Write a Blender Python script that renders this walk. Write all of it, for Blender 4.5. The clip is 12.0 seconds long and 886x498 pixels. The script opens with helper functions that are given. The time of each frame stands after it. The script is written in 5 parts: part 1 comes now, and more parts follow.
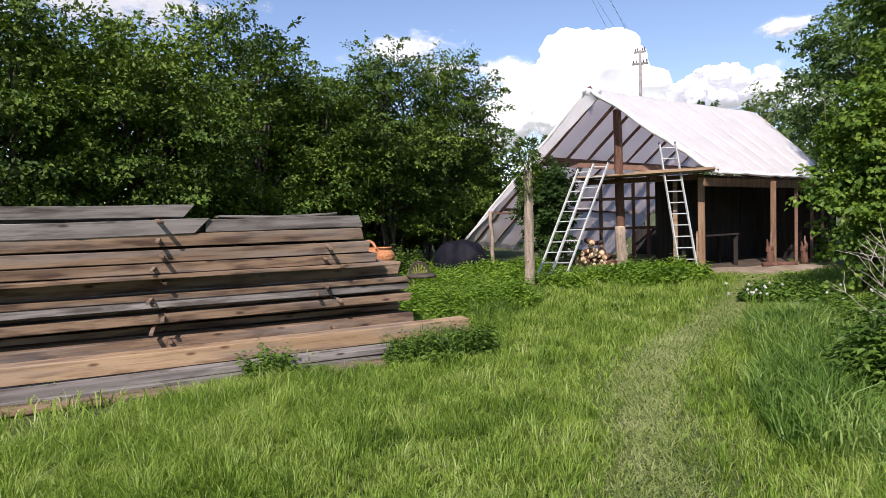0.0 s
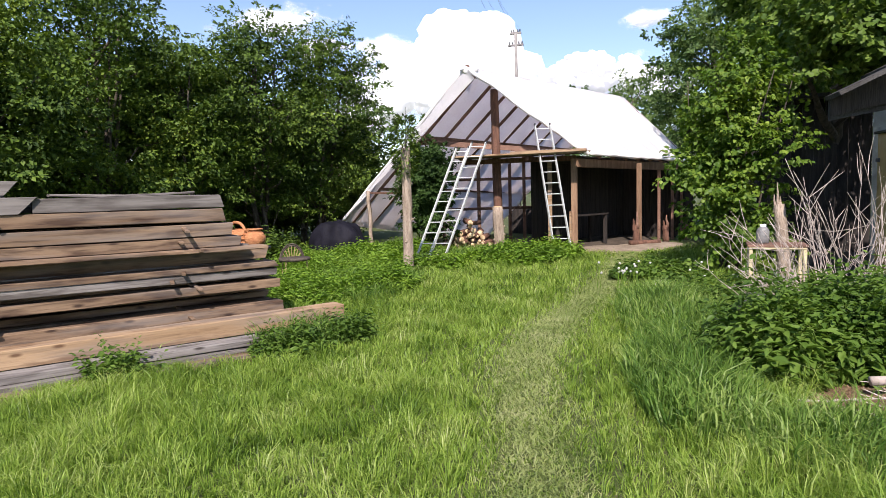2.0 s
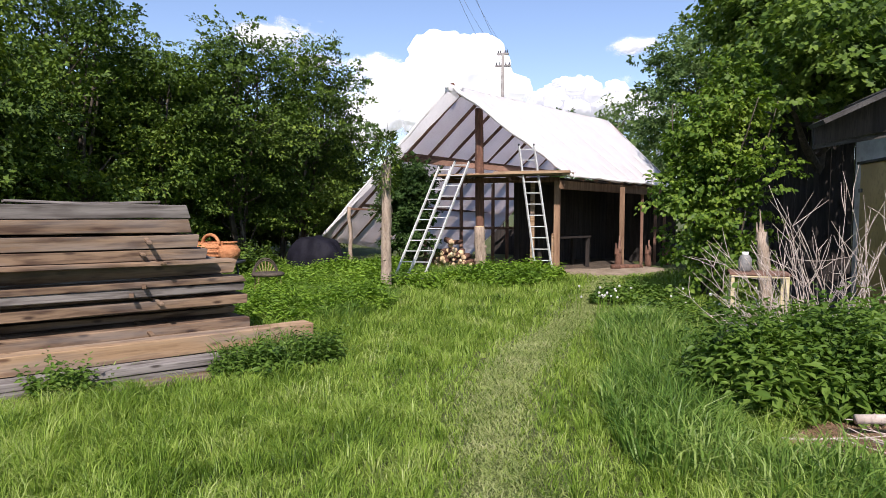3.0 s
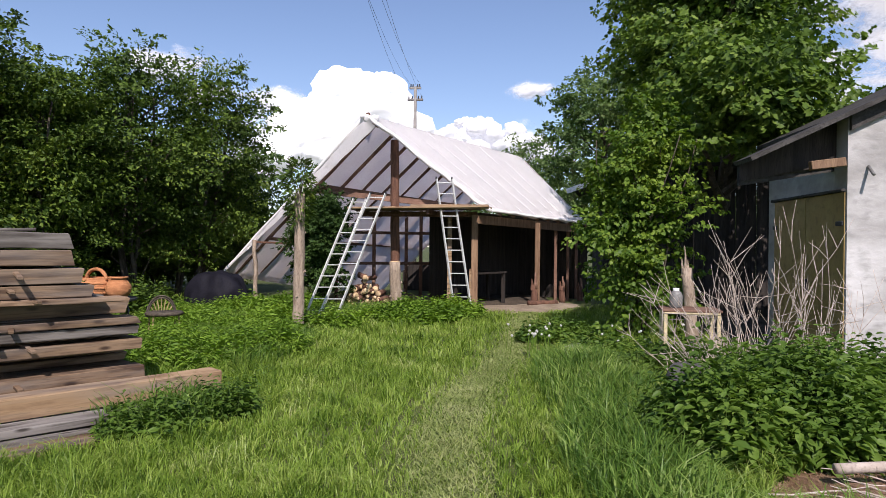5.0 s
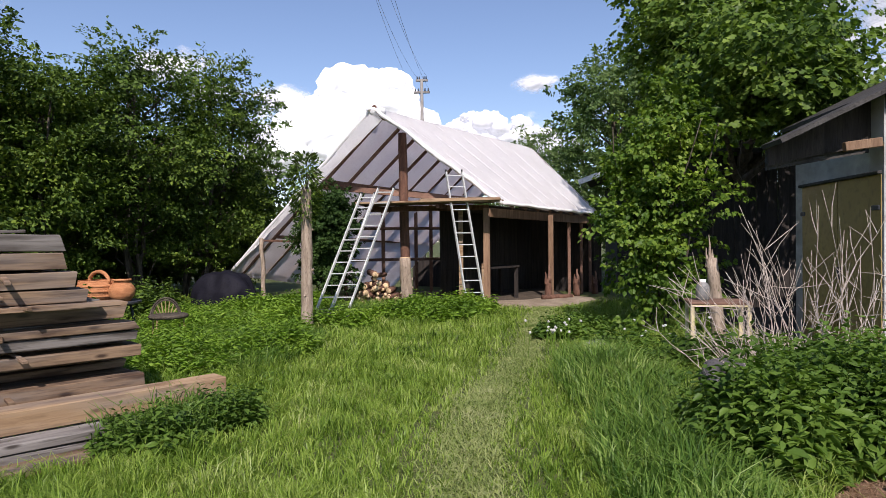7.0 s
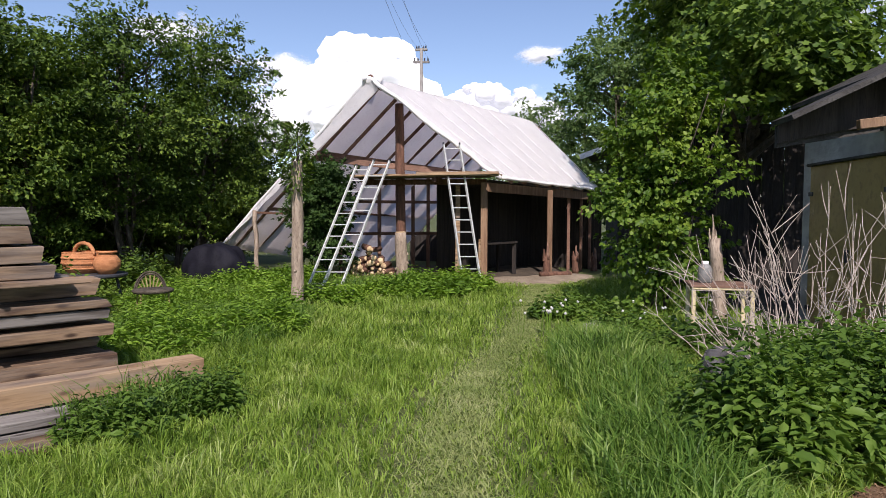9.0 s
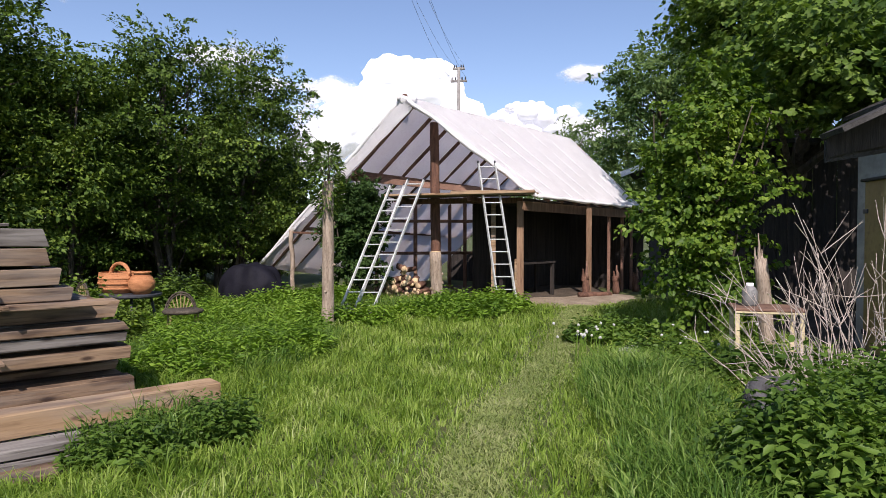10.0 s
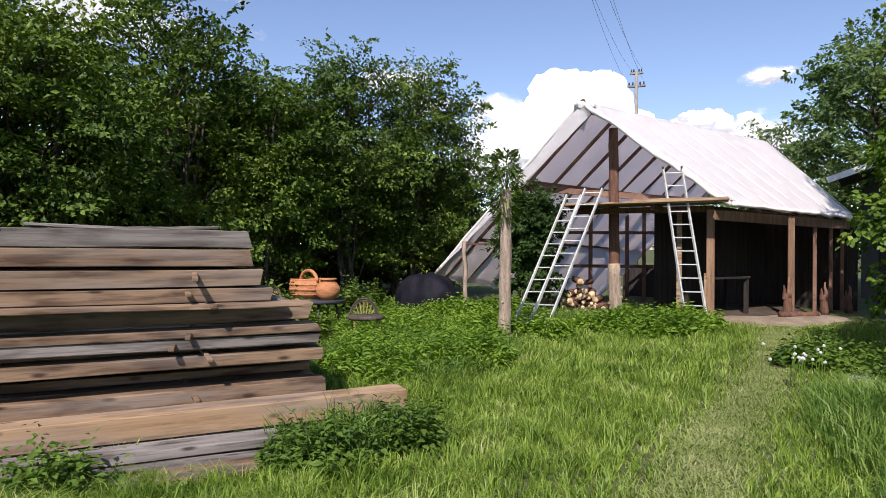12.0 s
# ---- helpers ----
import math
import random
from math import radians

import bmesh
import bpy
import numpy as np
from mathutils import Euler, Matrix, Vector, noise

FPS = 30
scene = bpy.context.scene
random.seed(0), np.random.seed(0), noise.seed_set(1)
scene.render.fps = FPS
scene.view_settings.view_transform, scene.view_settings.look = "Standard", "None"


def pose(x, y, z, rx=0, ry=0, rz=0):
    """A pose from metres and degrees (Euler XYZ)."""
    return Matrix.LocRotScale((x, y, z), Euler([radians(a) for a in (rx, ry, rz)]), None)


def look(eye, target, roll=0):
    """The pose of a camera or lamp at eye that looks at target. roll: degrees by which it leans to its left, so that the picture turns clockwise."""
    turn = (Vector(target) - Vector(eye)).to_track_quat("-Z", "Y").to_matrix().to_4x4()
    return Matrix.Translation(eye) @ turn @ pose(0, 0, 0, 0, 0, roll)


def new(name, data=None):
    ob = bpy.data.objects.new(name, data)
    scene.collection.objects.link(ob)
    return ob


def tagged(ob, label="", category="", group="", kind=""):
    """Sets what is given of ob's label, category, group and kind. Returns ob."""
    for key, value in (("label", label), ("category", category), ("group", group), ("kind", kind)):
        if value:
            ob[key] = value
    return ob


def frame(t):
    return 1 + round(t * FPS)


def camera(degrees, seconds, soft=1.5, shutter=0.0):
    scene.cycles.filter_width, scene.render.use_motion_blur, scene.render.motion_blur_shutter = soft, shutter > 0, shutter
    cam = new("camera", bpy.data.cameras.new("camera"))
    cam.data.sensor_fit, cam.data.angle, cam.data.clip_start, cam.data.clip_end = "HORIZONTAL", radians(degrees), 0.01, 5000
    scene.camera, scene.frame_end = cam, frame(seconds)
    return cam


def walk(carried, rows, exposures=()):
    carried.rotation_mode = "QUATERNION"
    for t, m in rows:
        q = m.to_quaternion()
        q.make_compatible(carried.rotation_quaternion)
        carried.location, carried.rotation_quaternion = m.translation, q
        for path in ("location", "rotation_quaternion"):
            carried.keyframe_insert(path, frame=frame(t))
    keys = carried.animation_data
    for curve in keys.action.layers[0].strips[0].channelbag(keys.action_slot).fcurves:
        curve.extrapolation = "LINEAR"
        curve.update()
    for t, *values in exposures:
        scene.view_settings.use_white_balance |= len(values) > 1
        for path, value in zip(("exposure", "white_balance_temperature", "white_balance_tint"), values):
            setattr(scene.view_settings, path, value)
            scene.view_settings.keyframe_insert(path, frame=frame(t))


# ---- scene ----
cam = camera(68.0, 12.0, soft=0.85)
PATH = [
    (0, (1.364, 0.715, 1.551), (0.528, 2.529, 1.447), -1.8),
    (0.5, (1.376, 0.74, 1.566), (0.431, 2.493, 1.376), -2.8),
    (1, (1.351, 0.847, 1.564), (0.542, 2.666, 1.376), -1.8),
    (1.5, (1.266, 0.984, 1.551), (0.705, 2.894, 1.36), -1.3),
    (2, (1.273, 1.102, 1.547), (0.779, 3.033, 1.371), -1.6),
    (2.5, (1.352, 1.26, 1.545), (0.825, 3.183, 1.391), -1.9),
    (3, (1.31, 1.358, 1.535), (0.862, 3.304, 1.415), 0.1),
    (3.2, (1.245, 1.392, 1.524), (0.867, 3.354, 1.429), 0.3),
    (4.8, (0.867, 1.87, 1.504), (0.697, 3.862, 1.489), -0.2),
    (5, (0.909, 1.924, 1.499), (0.752, 3.918, 1.49), 0.6),
    (5.5, (0.921, 1.998, 1.494), (0.799, 3.994, 1.444), 1.1),
    (6, (0.84, 2.127, 1.488), (0.729, 4.123, 1.439), 0.8),
    (6.5, (0.781, 2.218, 1.489), (0.71, 4.216, 1.427), 0.2),
    (7, (0.822, 2.301, 1.491), (0.639, 4.292, 1.467), -0.6),
    (7.2, (0.867, 2.34, 1.498), (0.645, 4.328, 1.494), -0.9),
    (8.8, (0.904, 2.576, 1.537), (0.725, 4.566, 1.459), 0.4),
    (9, (0.882, 2.619, 1.535), (0.698, 4.608, 1.428), 0.2),
    (9.5, (0.926, 2.711, 1.523), (0.587, 4.681, 1.46), -0.9),
    (10, (1.026, 2.868, 1.547), (0.712, 4.843, 1.497), -0.0),
    (10.5, (1.042, 2.898, 1.55), (0.57, 4.841, 1.563), -1.2),
    (11, (0.936, 3.008, 1.524), (0.41, 4.937, 1.508), 0.4),
    (11.5, (0.798, 3.118, 1.495), (0.173, 5.018, 1.494), -0.8),
    (12, (0.724, 3.15, 1.455), (-0.067, 4.987, 1.45), 0.3),
]
walk(cam, [(t, look(eye, target, roll)) for t, eye, target, roll in PATH],
     [(0, 0.36, 6720, 22), (0.8, 0.58, 6720, 22), (1.5, 0.66, 6720, 22), (2.5, 0.56, 6720, 22), (3.5, 0.38, 6720, 22), (5, 0.22, 6720, 22), (7, 0.20, 6720, 22), (9.5, 0.25, 6720, 22), (12, 0.36, 6720, 22)])

# ---- light ----
SUN_TRAVEL = Vector((-0.15, 0.99, -0.98)).normalized()
world = bpy.data.worlds.new("world")
scene.world = world
world.use_nodes = True
wn = world.node_tree
sky = wn.nodes.new("ShaderNodeTexSky")
sky.sky_type, sky.sun_disc = "NISHITA", False
sky.sun_elevation, sky.sun_rotation = radians(44.4), radians(171.4)
sky.air_density, sky.dust_density, sky.ozone_density = 1.0, 0.4, 3.5
wn.links.new(sky.outputs["Color"], wn.nodes["Background"].inputs["Color"])
wn.nodes["Background"].inputs["Strength"].default_value = 0.13
sun_data = bpy.data.lights.new("sun", "SUN")
sun_data.energy, sun_data.angle, sun_data.color = 5.0, radians(0.53), (1.0, 0.965, 0.90)
sun = new("sun", sun_data)
sun.matrix_world = look((0, 0, 60), Vector((0, 0, 60)) + SUN_TRAVEL)

rng = np.random.default_rng(7)


# ---- materials ----
def material(name, c1, c2, scale=6.0, rough=0.8, bump=0.3, stretch=(1, 1, 1), metallic=0.0, c3=None, fine=8.0,
             vary=0.0, translucent=0.0, spec=0.3):
    """Two scales of noise between colours, with fine relief; vary adds a change from object to object."""
    m = bpy.data.materials.new(name)
    m.use_nodes = True
    t = m.node_tree
    N, L = t.nodes.new, t.links.new
    b = t.nodes["Principled BSDF"]
    co, mp, info = N("ShaderNodeTexCoord"), N("ShaderNodeMapping"), N("ShaderNodeObjectInfo")
    mp.inputs["Scale"].default_value = stretch
    L(co.outputs["Object"], mp.inputs["Vector"])
    shift = N("ShaderNodeVectorMath")
    shift.operation = "SCALE"
    shift.inputs[0].default_value = (13.0, 7.0, 5.0)
    L(info.outputs["Random"], shift.inputs["Scale"])
    L(shift.outputs[0], mp.inputs["Location"])
    big, small = N("ShaderNodeTexNoise"), N("ShaderNodeTexNoise")
    for n, s in ((big, scale), (small, scale * fine)):
        n.inputs["Scale"].default_value, n.inputs["Detail"].default_value = s, 5
        L(mp.outputs[0], n.inputs["Vector"])
    ramp = N("ShaderNodeValToRGB")
    ramp.color_ramp.elements[0].color, ramp.color_ramp.elements[1].color = (*c1, 1), (*c2, 1)
    ramp.color_ramp.elements[0].position, ramp.color_ramp.elements[1].position = 0.36, 0.64
    L(big.outputs["Fac"], ramp.inputs["Fac"])
    colour = ramp.outputs["Color"]
    third = N("ShaderNodeMix")
    third.data_type = "RGBA"
    third.inputs[7].default_value = (*(c3 or tuple(0.55 * v for v in c1)), 1)
    edge = N("ShaderNodeMapRange")
    edge.inputs[1].default_value, edge.inputs[2].default_value, edge.inputs[4].default_value = 0.5, 0.72, 0.75
    L(small.outputs["Fac"], edge.inputs[0])
    L(edge.outputs[0], third.inputs[0])
    L(colour, third.inputs[6])
    colour = third.outputs[2]
    if vary:
        hsv, rg = N("ShaderNodeHueSaturation"), N("ShaderNodeMapRange")
        rg.inputs[3].default_value, rg.inputs[4].default_value = 1 - vary, 1 + vary
        L(info.outputs["Random"], rg.inputs[0])
        L(rg.outputs[0], hsv.inputs["Value"])
        L(colour, hsv.inputs["Color"])
        colour = hsv.outputs["Color"]
    L(colour, b.inputs["Base Color"])
    b.inputs["Roughness"].default_value, b.inputs["Metallic"].default_value = rough, metallic
    b.inputs["Specular IOR Level"].default_value = spec
    if bump:
        bp = N("ShaderNodeBump")
        bp.inputs["Strength"].default_value, bp.inputs["Distance"].default_value = bump, 0.02
        L(small.outputs["Fac"], bp.inputs["Height"])
        L(bp.outputs["Normal"], b.inputs["Normal"])
    if translucent:
        tr, mx = N("ShaderNodeBsdfTranslucent"), N("ShaderNodeMixShader")
        L(colour, tr.inputs["Color"])
        mx.inputs[0].default_value = translucent
        L(b.outputs[0], mx.inputs[1])
        L(tr.outputs[0], mx.inputs[2])
        L(mx.outputs[0], t.nodes["Material Output"].inputs["Surface"])
    return m


def wood(name, c1, c2, stain, vary=0.2, grain=1.0, grey=0.6):
    """Sawn wood, grain along x: long streaks, dark stains, knots and checks."""
    m = material(name, c1, c2, 1.1, 0.85, 0.0, (0.35, 4, 5), c3=tuple(0.75 * v for v in c1), fine=6.0, vary=vary)
    t = m.node_tree
    N, L = t.nodes.new, t.links.new
    b = t.nodes["Principled BSDF"]
    colour = b.inputs["Base Color"].links[0].from_socket
    co, info = N("ShaderNodeTexCoord"), N("ShaderNodeObjectInfo")
    add = N("ShaderNodeVectorMath")
    add.operation = "MULTIPLY_ADD"
    wide = N("ShaderNodeCombineXYZ")
    for k in range(3):
        L(info.outputs["Random"], wide.inputs[k])
    add.inputs[1].default_value = (31, 17, 11)
    L(wide.outputs[0], add.inputs[0])
    L(co.outputs["Object"], add.inputs[2])
    spots, knots, streak = N("ShaderNodeTexNoise"), N("ShaderNodeTexVoronoi"), N("ShaderNodeTexNoise")
    mp1, mp2, mp3 = N("ShaderNodeMapping"), N("ShaderNodeMapping"), N("ShaderNodeMapping")
    for mp, s in ((mp1, (1.3, 4, 8)), (mp2, (1.5, 4.5, 4.5)), (mp3, (1.6, 14, 34))):
        mp.inputs["Scale"].default_value = s
        L(add.outputs[0], mp.inputs["Vector"])
    spots.inputs["Scale"].default_value, spots.inputs["Detail"].default_value = 1.6, 6
    streak.inputs["Scale"].default_value, streak.inputs["Detail"].default_value = 2.0, 4
    knots.inputs["Scale"].default_value = 1.0
    knots.voronoi_dimensions = "2D"
    sep, flat = N("ShaderNodeSeparateXYZ"), N("ShaderNodeCombineXYZ")
    sum_yz = N("ShaderNodeMath")
    L(mp2.outputs[0], sep.inputs[0])
    L(sep.outputs[1], sum_yz.inputs[0])
    L(sep.outputs[2], sum_yz.inputs[1])
    L(sep.outputs[0], flat.inputs[0])
    L(sum_yz.outputs[0], flat.inputs[1])
    L(mp1.outputs[0], spots.inputs["Vector"])
    L(flat.outputs[0], knots.inputs["Vector"])
    L(mp3.outputs[0], streak.inputs["Vector"])
    for tex, out, lo, hi, v0, v1, shade in ((spots, "Fac", 0.48, 0.64, 0.0, 0.78, stain), (streak, "Fac", 0.54, 0.74, 0.0, 0.45 * grain, tuple(0.55 * v for v in stain)),
                                            (knots, "Distance", 0.035, 0.10, 0.9, 0.0, tuple(0.8 * v for v in stain))):
        rg, mx = N("ShaderNodeMapRange"), N("ShaderNodeMix")
        mx.data_type = "RGBA"
        rg.inputs[1].default_value, rg.inputs[2].default_value, rg.inputs[3].default_value, rg.inputs[4].default_value = lo, hi, v0, v1
        L(tex.outputs[out], rg.inputs[0])
        L(rg.outputs[0], mx.inputs[0])
        L(colour, mx.inputs[6])
        mx.inputs[7].default_value = (*shade, 1)
        colour = mx.outputs[2]
    # bleached grey stretches along the board
    mp4, bleach, rg4, mx4 = N("ShaderNodeMapping"), N("ShaderNodeTexNoise"), N("ShaderNodeMapRange"), N("ShaderNodeMix")
    mp4.inputs["Scale"].default_value = (0.55, 3.0, 7.0)
    bleach.inputs["Scale"].default_value, bleach.inputs["Detail"].default_value = 1.3, 7
    rg4.inputs[1].default_value, rg4.inputs[2].default_value, rg4.inputs[4].default_value = 0.47, 0.66, grey
    mx4.data_type = "RGBA"
    mx4.inputs[7].default_value = (0.19, 0.175, 0.16, 1)
    L(add.outputs[0], mp4.inputs["Vector"])
    L(mp4.outputs[0], bleach.inputs["Vector"])
    L(bleach.outputs["Fac"], rg4.inputs[0])
    L(rg4.outputs[0], mx4.inputs[0])
    L(colour, mx4.inputs[6])
    colour = mx4.outputs[2]
    L(colour, b.inputs["Base Color"])
    bp = N("ShaderNodeBump")
    bp.inputs["Strength"].default_value, bp.inputs["Distance"].default_value = 0.35, 0.006
    L(streak.outputs["Fac"], bp.inputs["Height"])
    L(bp.outputs["Normal"], b.inputs["Normal"])
    return m


def leaf_material(name, colours, rough=0.5, translucent=0.35, patch=0.35):
    """Foliage: colour from leaf to leaf, with slow drifts through the crown, and light through the blade."""
    m = bpy.data.materials.new(name)
    m.use_nodes = True
    t = m.node_tree
    N, L = t.nodes.new, t.links.new
    b = t.nodes["Principled BSDF"]
    geo, ramp, co, noi = N("ShaderNodeNewGeometry"), N("ShaderNodeValToRGB"), N("ShaderNodeTexCoord"), N("ShaderNodeTexNoise")
    noi.inputs["Scale"].default_value = patch
    L(co.outputs["Object"], noi.inputs["Vector"])
    add = N("ShaderNodeMath")
    add.operation = "MULTIPLY_ADD"
    add.inputs[1].default_value = 0.55
    L(geo.outputs["Random Per Island"], add.inputs[0])
    off = N("ShaderNodeMath")
    off.operation = "MULTIPLY_ADD"
    off.inputs[1].default_value, off.inputs[2].default_value = 1.3, -0.42
    L(noi.outputs["Fac"], off.inputs[0])
    L(off.outputs[0], add.inputs[2])
    els = ramp.color_ramp.elements
    while len(els) < len(colours):
        els.new(0.5)
    for k, c in enumerate(colours):
        els[k].position, els[k].color = k / (len(colours) - 1), (*c, 1)
    L(add.outputs[0], ramp.inputs["Fac"])
    L(ramp.outputs["Color"], b.inputs["Base Color"])
    b.inputs["Roughness"].default_value, b.inputs["Specular IOR Level"].default_value = rough, 0.22
    tr, mx, br = N("ShaderNodeBsdfTranslucent"), N("ShaderNodeMixShader"), N("ShaderNodeHueSaturation")
    br.inputs["Value"].default_value, br.inputs["Saturation"].default_value = 1.3, 1.1
    L(ramp.outputs["Color"], br.inputs["Color"])
    L(br.outputs["Color"], tr.inputs["Color"])
    mx.inputs[0].default_value = translucent
    L(b.outputs[0], mx.inputs[1])
    L(tr.outputs[0], mx.inputs[2])
    L(mx.outputs[0], t.nodes["Material Output"].inputs["Surface"])
    return m


M = {
    "ground": material("ground_soil", (0.045, 0.065, 0.016), (0.085, 0.105, 0.03), 1.3, 0.95, 0.6, c3=(0.07, 0.06, 0.03)),
    "soil": material("bare_soil", (0.21, 0.165, 0.115), (0.30, 0.245, 0.18), 3, 0.95, 0.5),
    "debris": material("brown_litter", (0.13, 0.075, 0.045), (0.24, 0.15, 0.095), 5, 0.95, 0.8, c3=(0.06, 0.04, 0.028)),
    # soil darkened to carry the shade under the shed roof and the maple
    "shade_dark_soil": material("shade_dark_soil", (0.045, 0.035, 0.025), (0.09, 0.07, 0.05), 3, 0.95, 0.6),
    "grey_wood": wood("weathered_wood", (0.105, 0.094, 0.083), (0.235, 0.218, 0.197), (0.035, 0.027, 0.022), 0.22, 1.3, 0.55),
    "brown_wood": wood("brown_board", (0.135, 0.086, 0.052), (0.262, 0.178, 0.11), (0.036, 0.018, 0.012), 0.26, 1.2, 0.45),
    "fresh_wood": wood("fresh_timber", (0.29, 0.19, 0.105), (0.41, 0.285, 0.168), (0.12, 0.06, 0.03), 0.12, 0.8, 0.45),
    "post_wood": material("post_wood", (0.17, 0.10, 0.06), (0.28, 0.18, 0.11), 3, 0.8, 0.5, (5, 5, 0.4), c3=(0.09, 0.05, 0.03), vary=0.15),
    "rafter": material("rafter_wood", (0.15, 0.085, 0.06), (0.23, 0.135, 0.095), 3, 0.85, 0.4, vary=0.15),
    "bark": material("debarked_log", (0.25, 0.195, 0.145), (0.40, 0.325, 0.25), 4, 0.85, 0.9, (5, 5, 0.9), c3=(0.10, 0.065, 0.045), fine=5.0),
    "dark_bark": material("red_brown_log", (0.10, 0.05, 0.034), (0.185, 0.095, 0.062), 4, 0.85, 0.8, (4, 4, 0.7), c3=(0.045, 0.025, 0.02)),
    "trunk": material("tree_bark", (0.06, 0.048, 0.036), (0.12, 0.10, 0.075), 5, 0.9, 0.9, (3, 3, 0.8)),
    # near-black colour puts deep shade into the boards, whatever light reaches them
    "dark_shade_wall": material("dark_shade_boards", (0.022, 0.019, 0.017), (0.045, 0.037, 0.032), 3, 0.85, 0.4, (5, 5, 0.4), vary=0.2),
    "sheet": material("white_sheeting", (0.86, 0.855, 0.855), (0.90, 0.895, 0.895), 2.2, 0.45, 0.3, c3=(0.80, 0.79, 0.80), translucent=0.10),
    # copy of the white sheeting, warmer and more translucent to brighten its underside
    "backlit_sheet": material("backlit_sheeting", (0.86, 0.80, 0.79), (0.90, 0.85, 0.84), 2.2, 0.5, 0.3, c3=(0.80, 0.74, 0.73), translucent=0.72),
    "alu": material("aluminium", (0.56, 0.58, 0.56), (0.68, 0.70, 0.67), 6, 0.5, 0.1, metallic=0.5),
    "plaster": material("old_plaster", (0.29, 0.285, 0.275), (0.52, 0.52, 0.515), 1.3, 0.9, 0.8, (1, 1, 1.7), c3=(0.25, 0.25, 0.24), fine=5.0),
    "ochre": material("ochre_paint", (0.29, 0.205, 0.075), (0.37, 0.27, 0.105), 2, 0.6, 0.2, c3=(0.20, 0.14, 0.06)),
    "felt": material("roof_felt", (0.035, 0.033, 0.031), (0.065, 0.062, 0.058), 4, 0.9, 0.6),
    "black": material("black_plastic", (0.006, 0.006, 0.010), (0.011, 0.011, 0.017), 3, 0.7, 0.25, spec=0.12),
    "tub": material("dark_tub", (0.03, 0.032, 0.038), (0.055, 0.058, 0.065), 4, 0.5, 0.2),
    "rubber": material("tyre_rubber", (0.05, 0.05, 0.052), (0.11, 0.105, 0.105), 5, 0.8, 0.5),
    "terracotta": material("wicker_orange", (0.42, 0.17, 0.07), (0.56, 0.25, 0.11), 9, 0.7, 0.7, (1, 1, 4), c3=(0.24, 0.09, 0.04)),
    "wicker": material("pale_cane", (0.25, 0.19, 0.085), (0.38, 0.30, 0.145), 9, 0.7, 0.4),
    "stalk": material("dry_stalk", (0.36, 0.30, 0.25), (0.56, 0.48, 0.42), 7, 0.85, 0.3),
    "cream": material("cream_paint", (0.50, 0.42, 0.24), (0.62, 0.53, 0.33), 5, 0.6, 0.2),
    "grey_plastic": material("grey_plastic", (0.12, 0.12, 0.115), (0.20, 0.20, 0.19), 5, 0.5, 0.1),
    "cut_wood": material("split_log_face", (0.50, 0.36, 0.20), (0.66, 0.50, 0.31), 6, 0.8, 0.4, c3=(0.30, 0.18, 0.09), vary=0.25),
    "concrete": material("pole_concrete", (0.20, 0.19, 0.18), (0.29, 0.28, 0.26), 4, 0.9, 0.3),
    "white_paint": material("white_paint", (0.72, 0.72, 0.70), (0.80, 0.80, 0.78), 3, 0.6, 0.1),
    "seed": material("seed_head", (0.66, 0.66, 0.62), (0.80, 0.80, 0.76), 20, 0.9, 0.5, translucent=0.3),
    "stone": material("pale_stone", (0.34, 0.32, 0.29), (0.48, 0.46, 0.42), 7, 0.9, 0.6),
    "hedge": leaf_material("hedge_leaf", [(0.018, 0.038, 0.010), (0.048, 0.092, 0.015), (0.100, 0.165, 0.022), (0.185, 0.255, 0.036)], rough=0.6, translucent=0.2),
    "hazel": leaf_material("hazel_leaf", [(0.035, 0.075, 0.012), (0.07, 0.14, 0.018), (0.135, 0.215, 0.028), (0.23, 0.32, 0.05)], patch=0.9),
    "maple": leaf_material("maple_leaf", [(0.024, 0.054, 0.013), (0.062, 0.118, 0.02), (0.12, 0.195, 0.032), (0.195, 0.28, 0.055)], patch=0.9),
    "pale": leaf_material("pale_leaf", [(0.055, 0.11, 0.035), (0.085, 0.15, 0.045), (0.13, 0.20, 0.06), (0.17, 0.24, 0.08)]),
    "conifer": leaf_material("dark_needle", [(0.012, 0.032, 0.008), (0.028, 0.065, 0.012), (0.06, 0.11, 0.02)], rough=0.7, translucent=0.15),
    "nettle": leaf_material("nettle_leaf", [(0.04, 0.085, 0.018), (0.07, 0.135, 0.022), (0.105, 0.185, 0.03), (0.15, 0.235, 0.045)], patch=1.2),
    "herb": leaf_material("herb_leaf", [(0.065, 0.135, 0.02), (0.115, 0.215, 0.026), (0.175, 0.295, 0.036), (0.25, 0.37, 0.055)], patch=1.0),
    "grass": leaf_material("grass_blade", [(0.058, 0.115, 0.018), (0.12, 0.21, 0.028), (0.20, 0.31, 0.045), (0.30, 0.40, 0.085), (0.42, 0.47, 0.19)], rough=0.38, patch=1.6, translucent=0.42),
    "litter": leaf_material("dry_litter", [(0.12, 0.065, 0.035), (0.22, 0.13, 0.075), (0.34, 0.22, 0.14), (0.46, 0.36, 0.26)], patch=2.0, translucent=0.1),
    "lush": leaf_material("lush_blade", [(0.04, 0.095, 0.02), (0.075, 0.155, 0.026), (0.125, 0.225, 0.04), (0.20, 0.30, 0.065), (0.32, 0.40, 0.13)], rough=0.4, patch=1.4, translucent=0.4),
    "straw": leaf_material("trodden_grass", [(0.13, 0.195, 0.05), (0.23, 0.29, 0.085), (0.33, 0.37, 0.15), (0.41, 0.41, 0.22)], patch=1.5, translucent=0.3),
}


